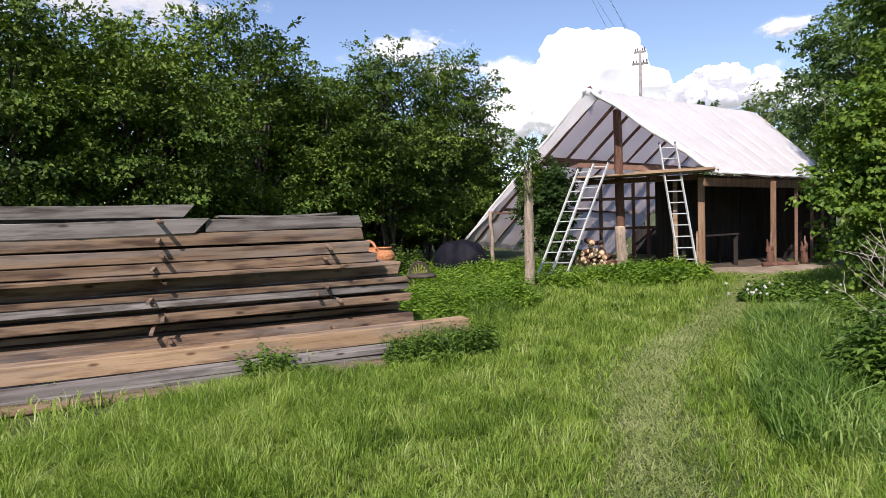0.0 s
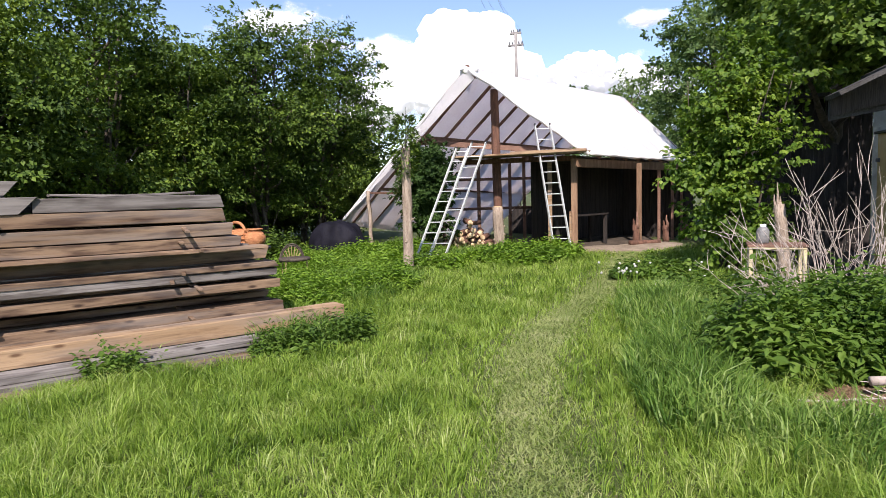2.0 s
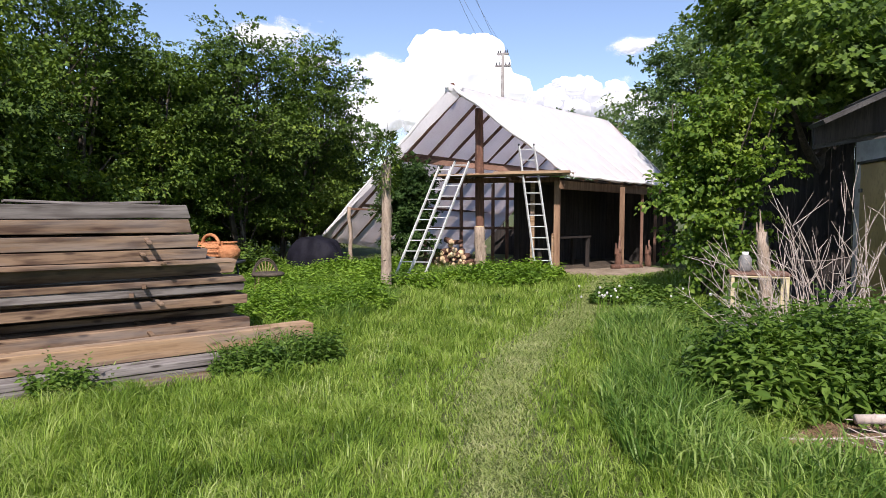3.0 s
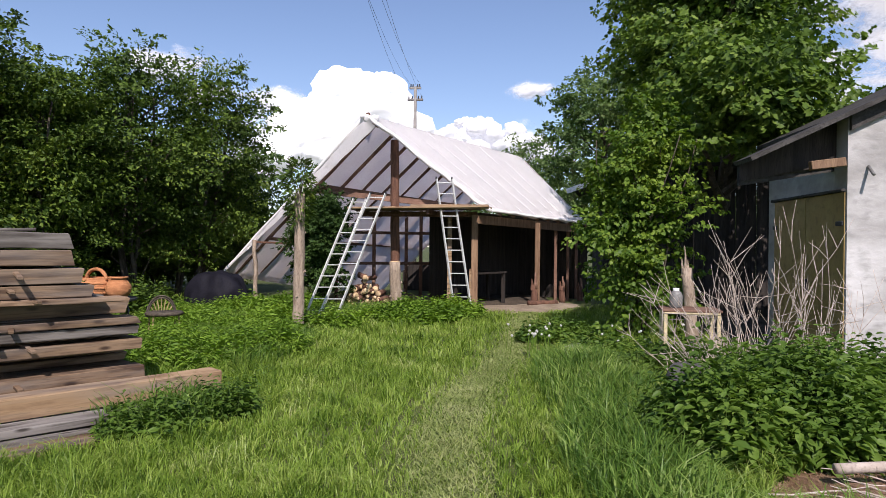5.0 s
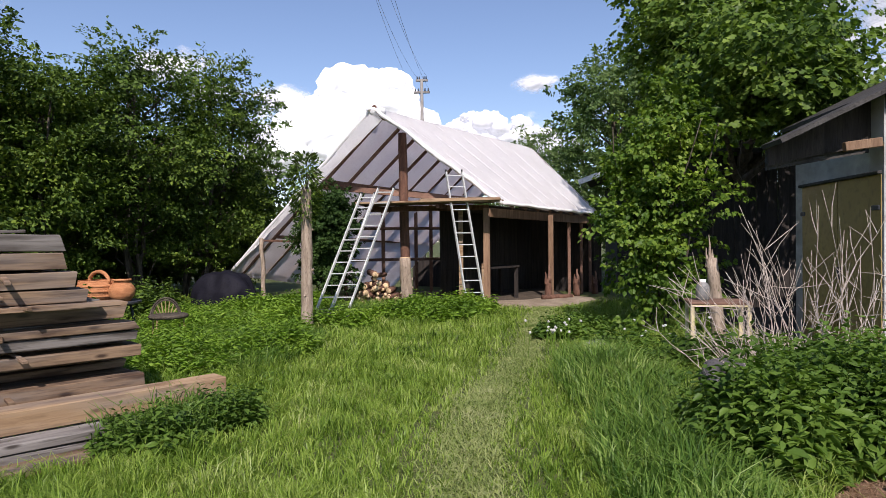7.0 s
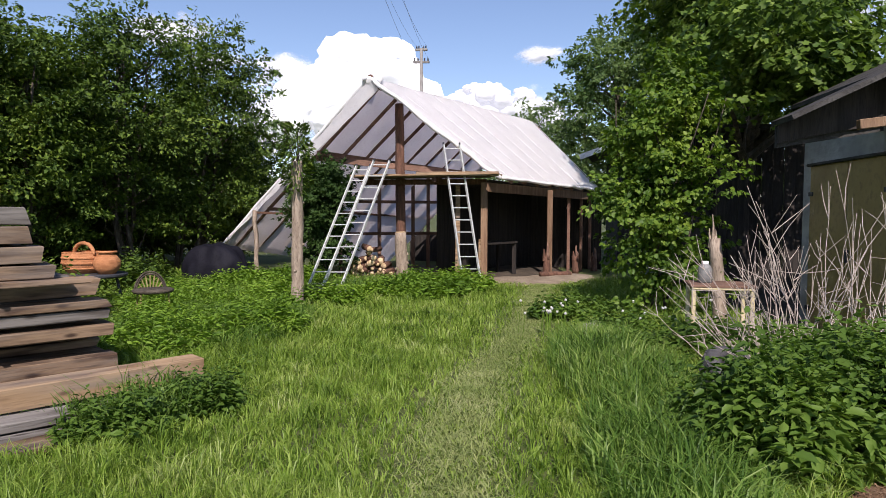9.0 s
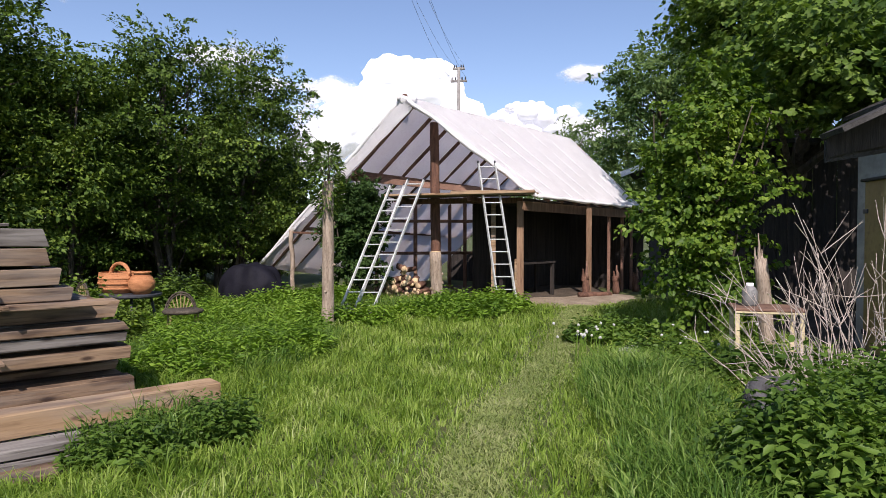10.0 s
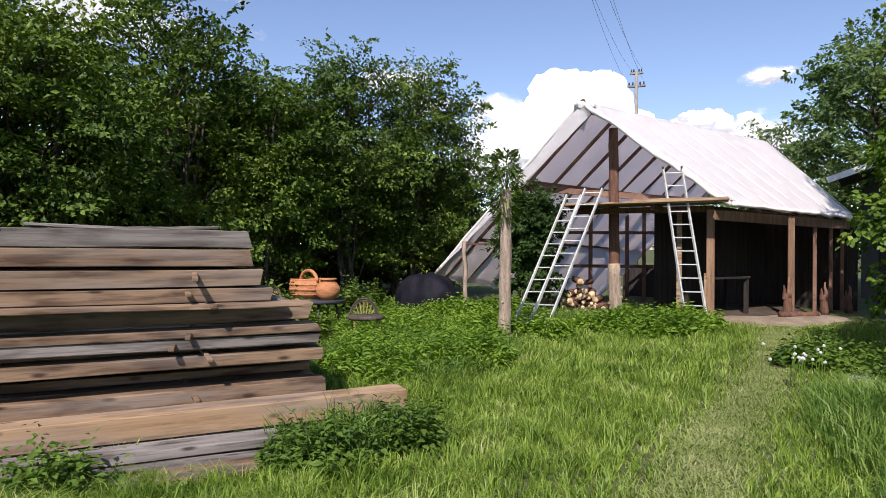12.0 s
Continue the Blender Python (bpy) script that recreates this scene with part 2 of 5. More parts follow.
def cloud_material(name, base=0.9, glow=0.36):
    m = bpy.data.materials.new(name)
    m.use_nodes = True
    t = m.node_tree
    b = t.nodes["Principled BSDF"]
    b.inputs["Base Color"].default_value, b.inputs["Roughness"].default_value = (base, base, base, 1), 1.0
    b.inputs["Specular IOR Level"].default_value = 0.0
    # blue-white emission stands in for light scattered into the shaded sides
    b.inputs["Emission Color"].default_value, b.inputs["Emission Strength"].default_value = (0.80, 0.87, 1.0, 1), glow
    return m


M["cloud"] = cloud_material("cloud")
M["soft_cloud"] = cloud_material("soft_cloud", 0.5, 0.42)


def mist_material():
    """A cloud's soft body: opaque in the middle, torn by noise towards its edge."""
    m = bpy.data.materials.new("drifting_cloud")
    m.use_nodes = True
    t = m.node_tree
    N, L = t.nodes.new, t.links.new
    b = t.nodes["Principled BSDF"]
    b.inputs["Base Color"].default_value, b.inputs["Roughness"].default_value = (0.6, 0.6, 0.6, 1), 1.0
    b.inputs["Specular IOR Level"].default_value = 0.0
    co, far_co, grad, mp, noi = N("ShaderNodeTexCoord"), N("ShaderNodeMapping"), N("ShaderNodeTexGradient"), N("ShaderNodeMapping"), N("ShaderNodeTexNoise")
    grad.gradient_type = "SPHERICAL"
    far_co.inputs["Location"].default_value, far_co.inputs["Scale"].default_value = (-1.0, -1.0, 0.0), (2.0, 2.0, 0.0)
    L(co.outputs["Generated"], far_co.inputs["Vector"])
    L(far_co.outputs[0], grad.inputs["Vector"])
    L(co.outputs["Object"], mp.inputs["Vector"])
    info, shift = N("ShaderNodeObjectInfo"), N("ShaderNodeVectorMath")
    shift.operation = "SCALE"
    shift.inputs[0].default_value = (900.0, 500.0, 70.0)
    L(info.outputs["Random"], shift.inputs["Scale"])
    L(shift.outputs[0], mp.inputs["Location"])
    mp.inputs["Scale"].default_value = (0.7, 1.1, 1.0)
    noi.inputs["Scale"].default_value, noi.inputs["Detail"].default_value, noi.inputs["Roughness"].default_value = 0.028, 8, 0.6
    L(mp.outputs[0], noi.inputs["Vector"])
    mul, rg = N("ShaderNodeMath"), N("ShaderNodeMapRange")
    mul.operation = "MULTIPLY_ADD"
    mul.inputs[1].default_value = 2.6
    L(noi.outputs["Fac"], mul.inputs[0])
    L(grad.outputs["Fac"], mul.inputs[2])
    rg.interpolation_type = "SMOOTHSTEP"
    rg.inputs[1].default_value, rg.inputs[2].default_value, rg.inputs[4].default_value = 1.45, 2.05, 0.88
    L(mul.outputs[0], rg.inputs[0])
    L(rg.outputs[0], b.inputs["Alpha"])
    # faint emission in place of sunlight scattered through the cloud
    b.inputs["Emission Color"].default_value, b.inputs["Emission Strength"].default_value = (0.84, 0.89, 1.0, 1), 0.30
    return m


M["mist"] = mist_material()


# ---- builders ----
def finish(name, me, mat, parent=None, label="", smooth=False):
    me.materials.append(M[mat])
    if smooth:
        me.polygons.foreach_set("use_smooth", np.ones(len(me.polygons), bool))
    ob = new(name, me)
    ob.parent = parent
    if label:
        tagged(ob, label)
    return ob


def part(name, bm, mat, parent=None, label="", smooth=False):
    me = bpy.data.meshes.new(name)
    bm.to_mesh(me)
    bm.free()
    return finish(name, me, mat, parent, label, smooth)


def tri_mesh(name, verts, tris, mat, parent=None, label="", smooth=False):
    """A mesh from arrays of corners and triangles."""
    me = bpy.data.meshes.new(name)
    me.vertices.add(len(verts))
    me.vertices.foreach_set("co", np.asarray(verts, np.float32).ravel())
    me.loops.add(tris.size)
    me.loops.foreach_set("vertex_index", tris.astype(np.int32).ravel())
    me.polygons.add(len(tris))
    me.polygons.foreach_set("loop_start", np.arange(0, tris.size, 3, dtype=np.int32))
    me.polygons.foreach_set("loop_total", np.full(len(tris), 3, np.int32))
    me.update(calc_edges=True)
    return finish(name, me, mat, parent, label, smooth)


def empty(name, at=(0, 0, 0), turn=0.0, **tags):
    ob = new(name)
    ob.matrix_world = pose(*at, 0, 0, turn)
    return tagged(ob, **tags)


def box(bm, lo, hi, m=None, bevel=0.0):
    lo, hi = Vector(lo), Vector(hi)
    made = bmesh.ops.create_cube(bm, size=1.0, matrix=(m or Matrix()) @ Matrix.LocRotScale((lo + hi) / 2, None, hi - lo))
    if bevel:
        edges = list({e for v in made["verts"] for e in v.link_edges})
        bmesh.ops.bevel(bm, geom=edges, offset=bevel, segments=1, affect="EDGES")
    return bm


def boxed(name, lo, hi, mat, parent=None, label="", bevel=0.006, m=None):
    return part(name, box(bmesh.new(), lo, hi, m, bevel), mat, parent, label)


def tube(bm, points, radii, sides=8, wobble=0.0):
    """A tapered tube along points, closed at both ends."""
    pts = [Vector(p) for p in points]
    rings = []
    along = (pts[-1] - pts[0]).normalized()
    ref = Vector((1, 0, 0)) if abs(along.x) < 0.7 else Vector((0, 1, 0))
    for k, p in enumerate(pts):
        ahead = (pts[min(k + 1, len(pts) - 1)] - pts[max(k - 1, 0)]).normalized()
        side = ahead.cross(ref).normalized() if abs(ahead.dot(ref)) < 0.98 else ahead.orthogonal().normalized()
        over = ahead.cross(side)
        r = radii[k] if hasattr(radii, "__len__") else radii
        rings.append([bm.verts.new(p + (side * math.cos(a) + over * math.sin(a)) * r * (1 + wobble * rng.uniform(-1, 1)))
                      for a in (2 * math.pi * i / sides for i in range(sides))])
    for a, b in zip(rings, rings[1:]):
        for i in range(sides):
            bm.faces.new((a[i], a[(i + 1) % sides], b[(i + 1) % sides], b[i]))
    bm.faces.new(rings[0][::-1])
    bm.faces.new(rings[-1])
    return bm


def rod(name, a, b, r, mat, parent=None, label="", sides=8, wobble=0.0, steps=1, bend=0.0, r2=None):
    a, b = Vector(a), Vector(b)
    r2 = r if r2 is None else r2
    pts, rad = [], []
    for k in range(steps + 1):
        f = k / steps
        pts.append(a.lerp(b, f) + Vector(rng.uniform(-1, 1, 3)) * bend * (0 < k < steps))
        rad.append(r + (r2 - r) * f)
    return part(name, tube(bmesh.new(), pts, rad, sides, wobble), mat, parent, label, sides > 6)


def beam(name, a, b, w, h, mat, parent=None, label="", bevel=0.006):
    """A squared timber from a to b, w wide and h high."""
    a, b = Vector(a), Vector(b)
    d = b - a
    m = Matrix.Translation(a) @ d.to_track_quat("X", "Z").to_matrix().to_4x4()
    return part(name, box(bmesh.new(), (0, -w / 2, -h / 2), (d.length, w / 2, h / 2), m, bevel), mat, parent, label)


def lathe(bm, profile, sides=20, at=(0, 0, 0)):
    rings = [[bm.verts.new((at[0] + r * math.cos(2 * math.pi * i / sides), at[1] + r * math.sin(2 * math.pi * i / sides), at[2] + z))
              for i in range(sides)] for r, z in profile]
    for a, b in zip(rings, rings[1:]):
        for i in range(sides):
            bm.faces.new((a[i], a[(i + 1) % sides], b[(i + 1) % sides], b[i]))
    return bm


LEAF4 = (np.array([(0, 0, 0), (-0.5, 0.45, 0.10), (0, 1, -0.12), (0.5, 0.45, 0.10)]), np.array([(0, 2, 1), (0, 3, 2)]))
LEAF6 = (np.array([(0, 0, 0), (-0.42, 0.25, 0.08), (-0.40, 0.62, 0.05), (0, 1, -0.2), (0.40, 0.62, 0.05), (0.42, 0.25, 0.08)]),
         np.array([(0, 3, 2), (0, 2, 1), (0, 5, 4), (0, 4, 3)]))
LOBED = (np.array([(0, 0, 0), (-0.55, 0.22, 0.05), (-0.24, 0.42, 0.03), (-0.5, 0.78, -0.03), (0, 1, -0.15), (0.5, 0.78, -0.03), (0.24, 0.42, 0.03), (0.55, 0.22, 0.05)]),
         np.array([(0, 2, 1), (0, 4, 2), (2, 4, 3), (0, 6, 4), (0, 7, 6), (6, 5, 4)]))


def unit(v):
    return v / np.maximum(np.linalg.norm(v, axis=-1, keepdims=True), 1e-6)


def leaves(place, axis, up, length, width, shape):
    """Corners and triangles of many leaves: each at a place, along its axis, its upper side towards up."""
    axis = unit(axis)
    side = unit(np.cross(axis, up))
    nor = np.cross(side, axis)
    tv, tf = shape
    v = (place[:, None] + side[:, None] * (tv[None, :, 0:1] * width[:, None, None])
         + axis[:, None] * (tv[None, :, 1:2] * length[:, None, None]) + nor[:, None] * (tv[None, :, 2:3] * length[:, None, None]))
    f = tf[None] + (np.arange(len(place)) * len(tv))[:, None, None]
    return v.reshape(-1, 3), f.reshape(-1, 3)


def crown(lobes, twigs, per_twig, size, shape, inner=0.55, hang=0.15, twig=0.38, narrow=0.62, fill=0.3):
    """Leaves in flat drooping sprays near the skin of lobes (x, y, z, rx, ry, rz), in tiers with gaps, and scattered leaves inside."""
    lobes = np.array(lobes, float)
    weight = (lobes[:, 3] * lobes[:, 4] + lobes[:, 4] * lobes[:, 5] + lobes[:, 3] * lobes[:, 5])
    per = per_twig * 4
    sprays = max(8, int(twigs * per_twig * (1 - fill) / per * 1.5))
    pick = rng.choice(len(lobes), sprays, p=weight / weight.sum())
    d = unit(rng.normal(size=(sprays, 3)))
    r = inner + (1.05 - inner) * rng.random(sprays) ** 0.5
    lump = 1 + 0.20 * np.sin(5 * d[:, 0] + pick) * np.sin(4 * d[:, 1] + 2 * pick) + 0.14 * np.sin(9 * d[:, 2] + pick) * np.cos(8 * d[:, 0])
    start = lobes[pick, :3] + d * lobes[pick, 3:] * (r * lump)[:, None]
    tier = np.sin(2.4 * start[:, 2] / twig + 1.8 * np.sin(0.6 * start[:, 0] / twig) + 1.6 * np.sin(0.5 * start[:, 1] / twig)) + 0.5 * rng.normal(size=sprays)
    keep = tier > -0.35
    start, d, pick = start[keep], d[keep], pick[keep]
    n = len(start)
    way = unit(d * (1, 1, 0.45) + rng.normal(size=(n, 3)) * 0.35 + (0, 0, 0.12))
    flat = unit(np.array((0, 0, 1.0)) + 0.5 * way * (1, 1, 0) + rng.normal(size=(n, 3)) * 0.25)
    side = unit(np.cross(way, flat))
    span = twig * 1.35 * rng.uniform(0.55, 1.4, n)
    idx = np.repeat(np.arange(n), per)
    u, s = rng.random(n * per) ** 0.75, rng.uniform(-1, 1, n * per)
    w, f, sd, sp = way[idx], flat[idx], side[idx], span[idx][:, None]
    u, s = u[:, None], s[:, None]
    place = start[idx] + w * u * sp + sd * s * 0.5 * (1 - 0.55 * u) * sp + f * rng.normal(size=(n * per, 1)) * 0.06 * sp - np.array((0, 0, 1.0)) * 0.14 * u ** 2 * sp
    axis = unit(w * 0.6 + sd * s * 0.8 + rng.normal(size=(n * per, 3)) * 0.40 - (0, 0, hang))
    up = unit(f + rng.normal(size=(n * per, 3)) * 0.38)
    m = int(twigs * per_twig * fill)
    if m:
        pk, dd = rng.choice(len(lobes), m, p=weight / weight.sum()), unit(rng.normal(size=(m, 3)))
        place = np.concatenate([place, lobes[pk, :3] + dd * lobes[pk, 3:] * (0.85 * rng.random(m) ** 0.5)[:, None]])
        axis = np.concatenate([axis, unit(rng.normal(size=(m, 3)) - (0, 0, hang))])
        up = np.concatenate([up, unit(rng.normal(size=(m, 3)) * 0.6 + (0, 0, 1))])
    keep = place[:, 2] > 0.05
    place, axis, up = place[keep], axis[keep], up[keep]
    length = size * rng.uniform(0.6, 1.25, len(place))
    return leaves(place, axis, up, length, length * narrow * rng.uniform(0.85, 1.2, len(place)), shape)


def tree(name, base, lobes, twigs, per_twig, size, shape, mat, label, category, trunk_r=0.12, stems=1, twig=0.38, group="", limb_mat="trunk", inner=0.55, narrow=0.62, hang=0.15, fill=0.3):
    """Trunk, limbs that reach into the lobes, and the crown."""
    top = empty(name, (0, 0, 0), label=label, category=category, group=group)
    base = Vector(base)
    lobes = [tuple(l) for l in lobes]
    high = max(l[2] for l in lobes)
    mid = Vector(np.mean([l[:3] for l in lobes], 0))
    for s in range(stems):
        foot = base + Vector((rng.uniform(-1, 1), rng.uniform(-1, 1), 0)) * (0.35 if stems > 1 else 0)
        head = foot.lerp(Vector((mid.x, mid.y, high)), 0.9) + Vector((rng.uniform(-1, 1), rng.uniform(-1, 1), 0)) * (0.9 if stems > 1 else 0.15)
        rod("trunk", foot - Vector((0, 0, 0.1)), head, trunk_r, mat=limb_mat, parent=top, sides=9, wobble=0.1, steps=7, bend=0.08, r2=trunk_r * 0.3)
    for l in lobes:
        c = Vector(l[:3])
        start = base.lerp(Vector((mid.x, mid.y, c.z)), 0.55)
        start.z = max(0.4, c.z - 0.35 * l[5] - 0.9)
        rod("limb", start, c + Vector((0, 0, l[5] * 0.4)), trunk_r * 0.4, limb_mat, top, sides=6, wobble=0.1, steps=5, bend=0.12, r2=0.012)
    v, f = crown(lobes, twigs, per_twig, size, shape, inner, hang, twig, narrow, fill)
    tri_mesh("crown", v, f, mat, top)
    return top


# ---- setting: ground, sky, distance ----
PATHLINE = np.array([(1.3, -2.0), (1.0, 3.9), (0.88, 4.8), (0.66, 5.8), (0.54, 7.0), (0.64, 8.5), (1.0, 10.4), (1.35, 12.9), (1.6, 16.0), (1.9, 18.0)])



def path_x(y):
    return np.interp(y, PATHLINE[:, 1], PATHLINE[:, 0])


def rise(x, y):
    """Gentle unevenness of the ground."""
    return 0.025 * np.sin(1.3 * x + 0.4) * np.cos(0.9 * y) + 0.015 * np.sin(2.9 * x + 1.7 * y)


def build_ground():
    steps = np.concatenate([-np.geomspace(900, 22, 14), np.linspace(-20, 20, 81), np.geomspace(22, 900, 14)])
    gx, gy = np.meshgrid(steps, steps + 9.0, indexing="ij")
    near = np.exp(-((gx / 16) ** 4 + ((gy - 9) / 16) ** 4))
    v = np.stack([gx, gy, rise(gx, gy) * near - 0.01], -1).reshape(-1, 3)
    n = len(steps)
    k = (np.arange(n - 1)[:, None] * n + np.arange(n - 1)[None]).ravel()
    f = np.concatenate([np.stack([k, k + n, k + n + 1], 1), np.stack([k, k + n + 1, k + 1], 1)])
    tagged(tri_mesh("ground", v, f, "ground", smooth=True), "grassy uneven ground of the yard", "ground", kind="structure")


def soil_patch(name, cx, cy, rx, ry, mat, label, high=0.02, turn=0.0):
    bm = bmesh.new()
    rings, sides = 6, 36
    vs = []
    for k in range(rings + 1):
        row = []
        for i in range(sides):
            a = 2 * math.pi * i / sides
            r = k / rings * (1 + 0.12 * math.sin(3 * a + 1) + 0.07 * math.sin(7 * a))
            x, y = rx * r * math.cos(a), ry * r * math.sin(a)
            c, s = math.cos(turn), math.sin(turn)
            X, Y = cx + c * x - s * y, cy + s * x + c * y
            row.append(bm.verts.new((X, Y, float(rise(X, Y)) + high * (1 - (k / rings) ** 2) + 0.012 * rng.uniform(0, 1) - 0.03 * (k == rings))))
        vs.append(row)
    for a, b in zip(vs, vs[1:]):
        for i in range(sides):
            bm.faces.new((a[i], a[(i + 1) % sides], b[(i + 1) % sides], b[i]))
    tagged(part(name, bm, mat, smooth=True), label, "soil", kind="structure")


build_ground()
soil_patch("bare_soil", 1.7, 18.2, 1.9, 0.95, "soil", "pale trodden sandy soil in front of the shed", 0.07, 0.75)
# these two patches have their shade put into the soil colour
soil_patch("shed_floor", -0.4, 20.2, 3.4, 2.6, "shade_dark_soil", "earth floor inside the shed, coloured dark for the roof's shade", 0.06, 0.6)
soil_patch("shaded_soil", 6.2, 15.2, 3.0, 4.0, "shade_dark_soil", "bare earth coloured dark for the maple's deep shade", 0.04)
soil_patch("debris_soil", 3.4, 5.85, 0.95, 0.75, "debris", "brown earth littered with dry straw", 0.05)


def cloud(direction, wide, high, far=900.0, puffs=70, deep=0.5, mat="soft_cloud"):
    """Heaped puffs with a flat base, far off."""
    d = Vector(direction).normalized()
    c = d * far
    side = d.cross(Vector((0, 0, 1))).normalized()
    bm = bmesh.new()
    W, Hh = wide * far / 1163, high * far / 1163
    for _ in range(puffs):
        u = rng.uniform(-1, 1)
        top = (1 - abs(u) ** 1.6) ** 0.6
        hgt = rng.uniform(0, 1) * top
        r = (0.07 + 0.17 * rng.random() ** 1.6) * Hh * (0.6 + 0.5 * top)
        p = c + side * (u * W / 2) + Vector((0, 0, (hgt - 0.5) * (Hh - r))) + d * rng.uniform(-0.3, 0.3) * W * deep
        m = Matrix.Translation(p) @ Matrix.Diagonal((1.25, 1.25, 0.95, 1))
        made = bmesh.ops.create_icosphere(bm, subdivisions=3, radius=r, matrix=m)
        for v in made["verts"]:
            o = v.co - p
            v.co = p + o * (1 + 0.34 * noise.noise(v.co * (1.1 / r)) + 0.22 * noise.noise(v.co * (2.6 / r)) + 0.10 * noise.noise(v.co * (6.0 / r)))
    tagged(part("cloud", bm, mat, smooth=True), "white fair-weather cloud", "cloud", kind="structure")


def drifting_cloud(direction, wide, high, far=930.0):
    """A soft flat-based cloud: a gently heaped sheet across the line of sight."""
    d = Vector(direction).normalized()
    W, Hh = wide * far / 1163 * 1.5, high * far / 1163 * 1.7
    nu, nv = 24, 12
    v = np.array([((u / nu - 0.5) * W, (w / nv - 0.5) * Hh, 6.0 * math.sin(math.pi * u / nu) * math.sin(math.pi * w / nv) + rng.uniform(-1, 1)) for u in range(nu + 1) for w in range(nv + 1)])
    k = (np.arange(nu)[:, None] * (nv + 1) + np.arange(nv)[None]).ravel()
    f = np.concatenate([np.stack([k, k + nv + 1, k + nv + 2], 1), np.stack([k, k + nv + 2, k + 1], 1)])
    ob = tri_mesh("cloud", v, f, "mist", smooth=True)
    ob.matrix_world = look(d * far, d * far * 2)
    tagged(ob, "soft drifting white cloud", "cloud", kind="structure")


cloud((-0.205, 0.952, 0.187), 250, 165, puffs=170, mat="cloud")
cloud((-0.019, 0.982, 0.168), 190, 70, puffs=80)
for direction, wide, high in [((-0.225, 0.945, 0.128), 300, 80), ((-0.325, 0.937, 0.140), 130, 120), ((-0.300, 0.924, 0.208), 80, 48), ((-0.345, 0.93, 0.115), 150, 60),
                              ((-0.455, 0.862, 0.243), 150, 44), ((-0.40, 0.90, 0.215), 90, 30), ((0.02, 0.985, 0.150), 230, 60), ((0.065, 0.971, 0.233), 88, 24),
                              ((-0.760, 0.611, 0.300), 340, 80), ((0.560, 0.836, 0.262), 330, 200), ((0.50, 0.85, 0.33), 260, 120)]:
    drifting_cloud(direction, wide, high)


# ---- trees ----
def hedge_lobes(x, y, h, r, count=20, lean=0.0):
    """An uneven heap of small leafy lobes, from near the ground to a ragged top."""
    out = []
    for k in range(count):
        z = h * (0.20 + 0.74 * (k + rng.random()) / count)
        full = math.sqrt(max(0.10, 1 - (max(0.0, z / h - 0.45) / 0.55) ** 2)) * min(1.0, 0.40 + 1.15 * z / h)
        a = 2.4 * k + rng.uniform(-0.5, 0.5)
        d = r * full * rng.uniform(0.45, 0.85)
        s = r * rng.uniform(0.26, 0.44)
        out.append((x + d * math.cos(a) + lean * z / h, y + d * math.sin(a), z, s * 1.15, s * 1.15, s * rng.uniform(0.55, 0.8)))
    return out


HEDGE = [(-11.2, 5.2, 6.2, 2.1, 0), (-10.3, 7.9, 5.7, 1.9, 0), (-9.6, 10.3, 5.7, 1.9, 0), (-9.1, 12.7, 6.3, 1.9, 0), (-8.7, 14.9, 5.5, 1.7, 0),
         (-7.9, 17.1, 6.1, 1.9, 0.2), (-7.5, 19.4, 6.1, 1.75, 0.9), (-7.4, 21.6, 4.0, 1.4, 0)]
for x, y, h, r, lean in HEDGE:
    tree("hedge_tree", (x, y, 0), hedge_lobes(x, y, h, r, 24, lean), 2900, 10, 0.10, LEAF4, "hedge",
         "dense dark green leafy hedge tree", "tree", 0.06, 5, group="trees of the thicket", inner=0.45, twig=0.42, fill=0.36)
for x, y, h, r in [(-14.0, 3.5, 5.8, 2.5), (-13.6, 6.8, 5.6, 2.4), (-13.0, 10.0, 5.6, 2.3), (-12.4, 13.0, 5.8, 2.3), (-11.6, 16.0, 5.4, 2.2), (-10.8, 19.0, 5.6, 2.2), (-10.2, 22.5, 4.6, 2.1)]:
    tree("hedge_tree", (x, y, 0), hedge_lobes(x, y, h, r, 22) + [(x + a, y + c, 0.9, 1.2, 1.3, 0.9) for a in (-1.2, 0.3) for c in (-1.0, 1.0)], 2600, 9, 0.16, LEAF4, "hedge",
         "shaded tree at the back of the thicket", "tree", 0.09, 3, group="trees of the thicket", inner=0.3, twig=0.6, fill=0.5)
for x, y, h, r in [(-10.5, 31.0, 6.0, 2.3), (-7.5, 35.0, 5.6, 2.2), (-13.0, 28.0, 6.0, 2.5)]:
    tree("pale_tree", (x, y, 0), hedge_lobes(x, y, h, r), 700, 9, 0.2, LEAF4, "pale", "pale green tree in the distance", "tree", 0.1, 2, twig=0.5)
for x, y, h, r in [(5.0, 37.0, 8.2, 2.4), (2.5, 41.0, 8.0, 2.2), (-1.5, 44.0, 7.4, 2.2)]:
    tree("pale_tree", (x, y, 0), hedge_lobes(x, y, h, r), 900, 9, 0.2, LEAF4, "pale", "pale green tree behind the shed", "tree", 0.13, 1, twig=0.6)
for x, y, h, r in [(8.0, 32.0, 8.8, 2.7), (10.2, 28.0, 8.8, 2.7), (7.6, 26.5, 8.2, 2.2), (5.2, 28.5, 8.9, 2.2)]:
    tree("leafy_tree", (x, y, 0), hedge_lobes(x, y, h, r), 2300, 9, 0.17, LEAF4, "pale", "full green tree behind the outbuilding", "tree", 0.13, 1, twig=0.5)

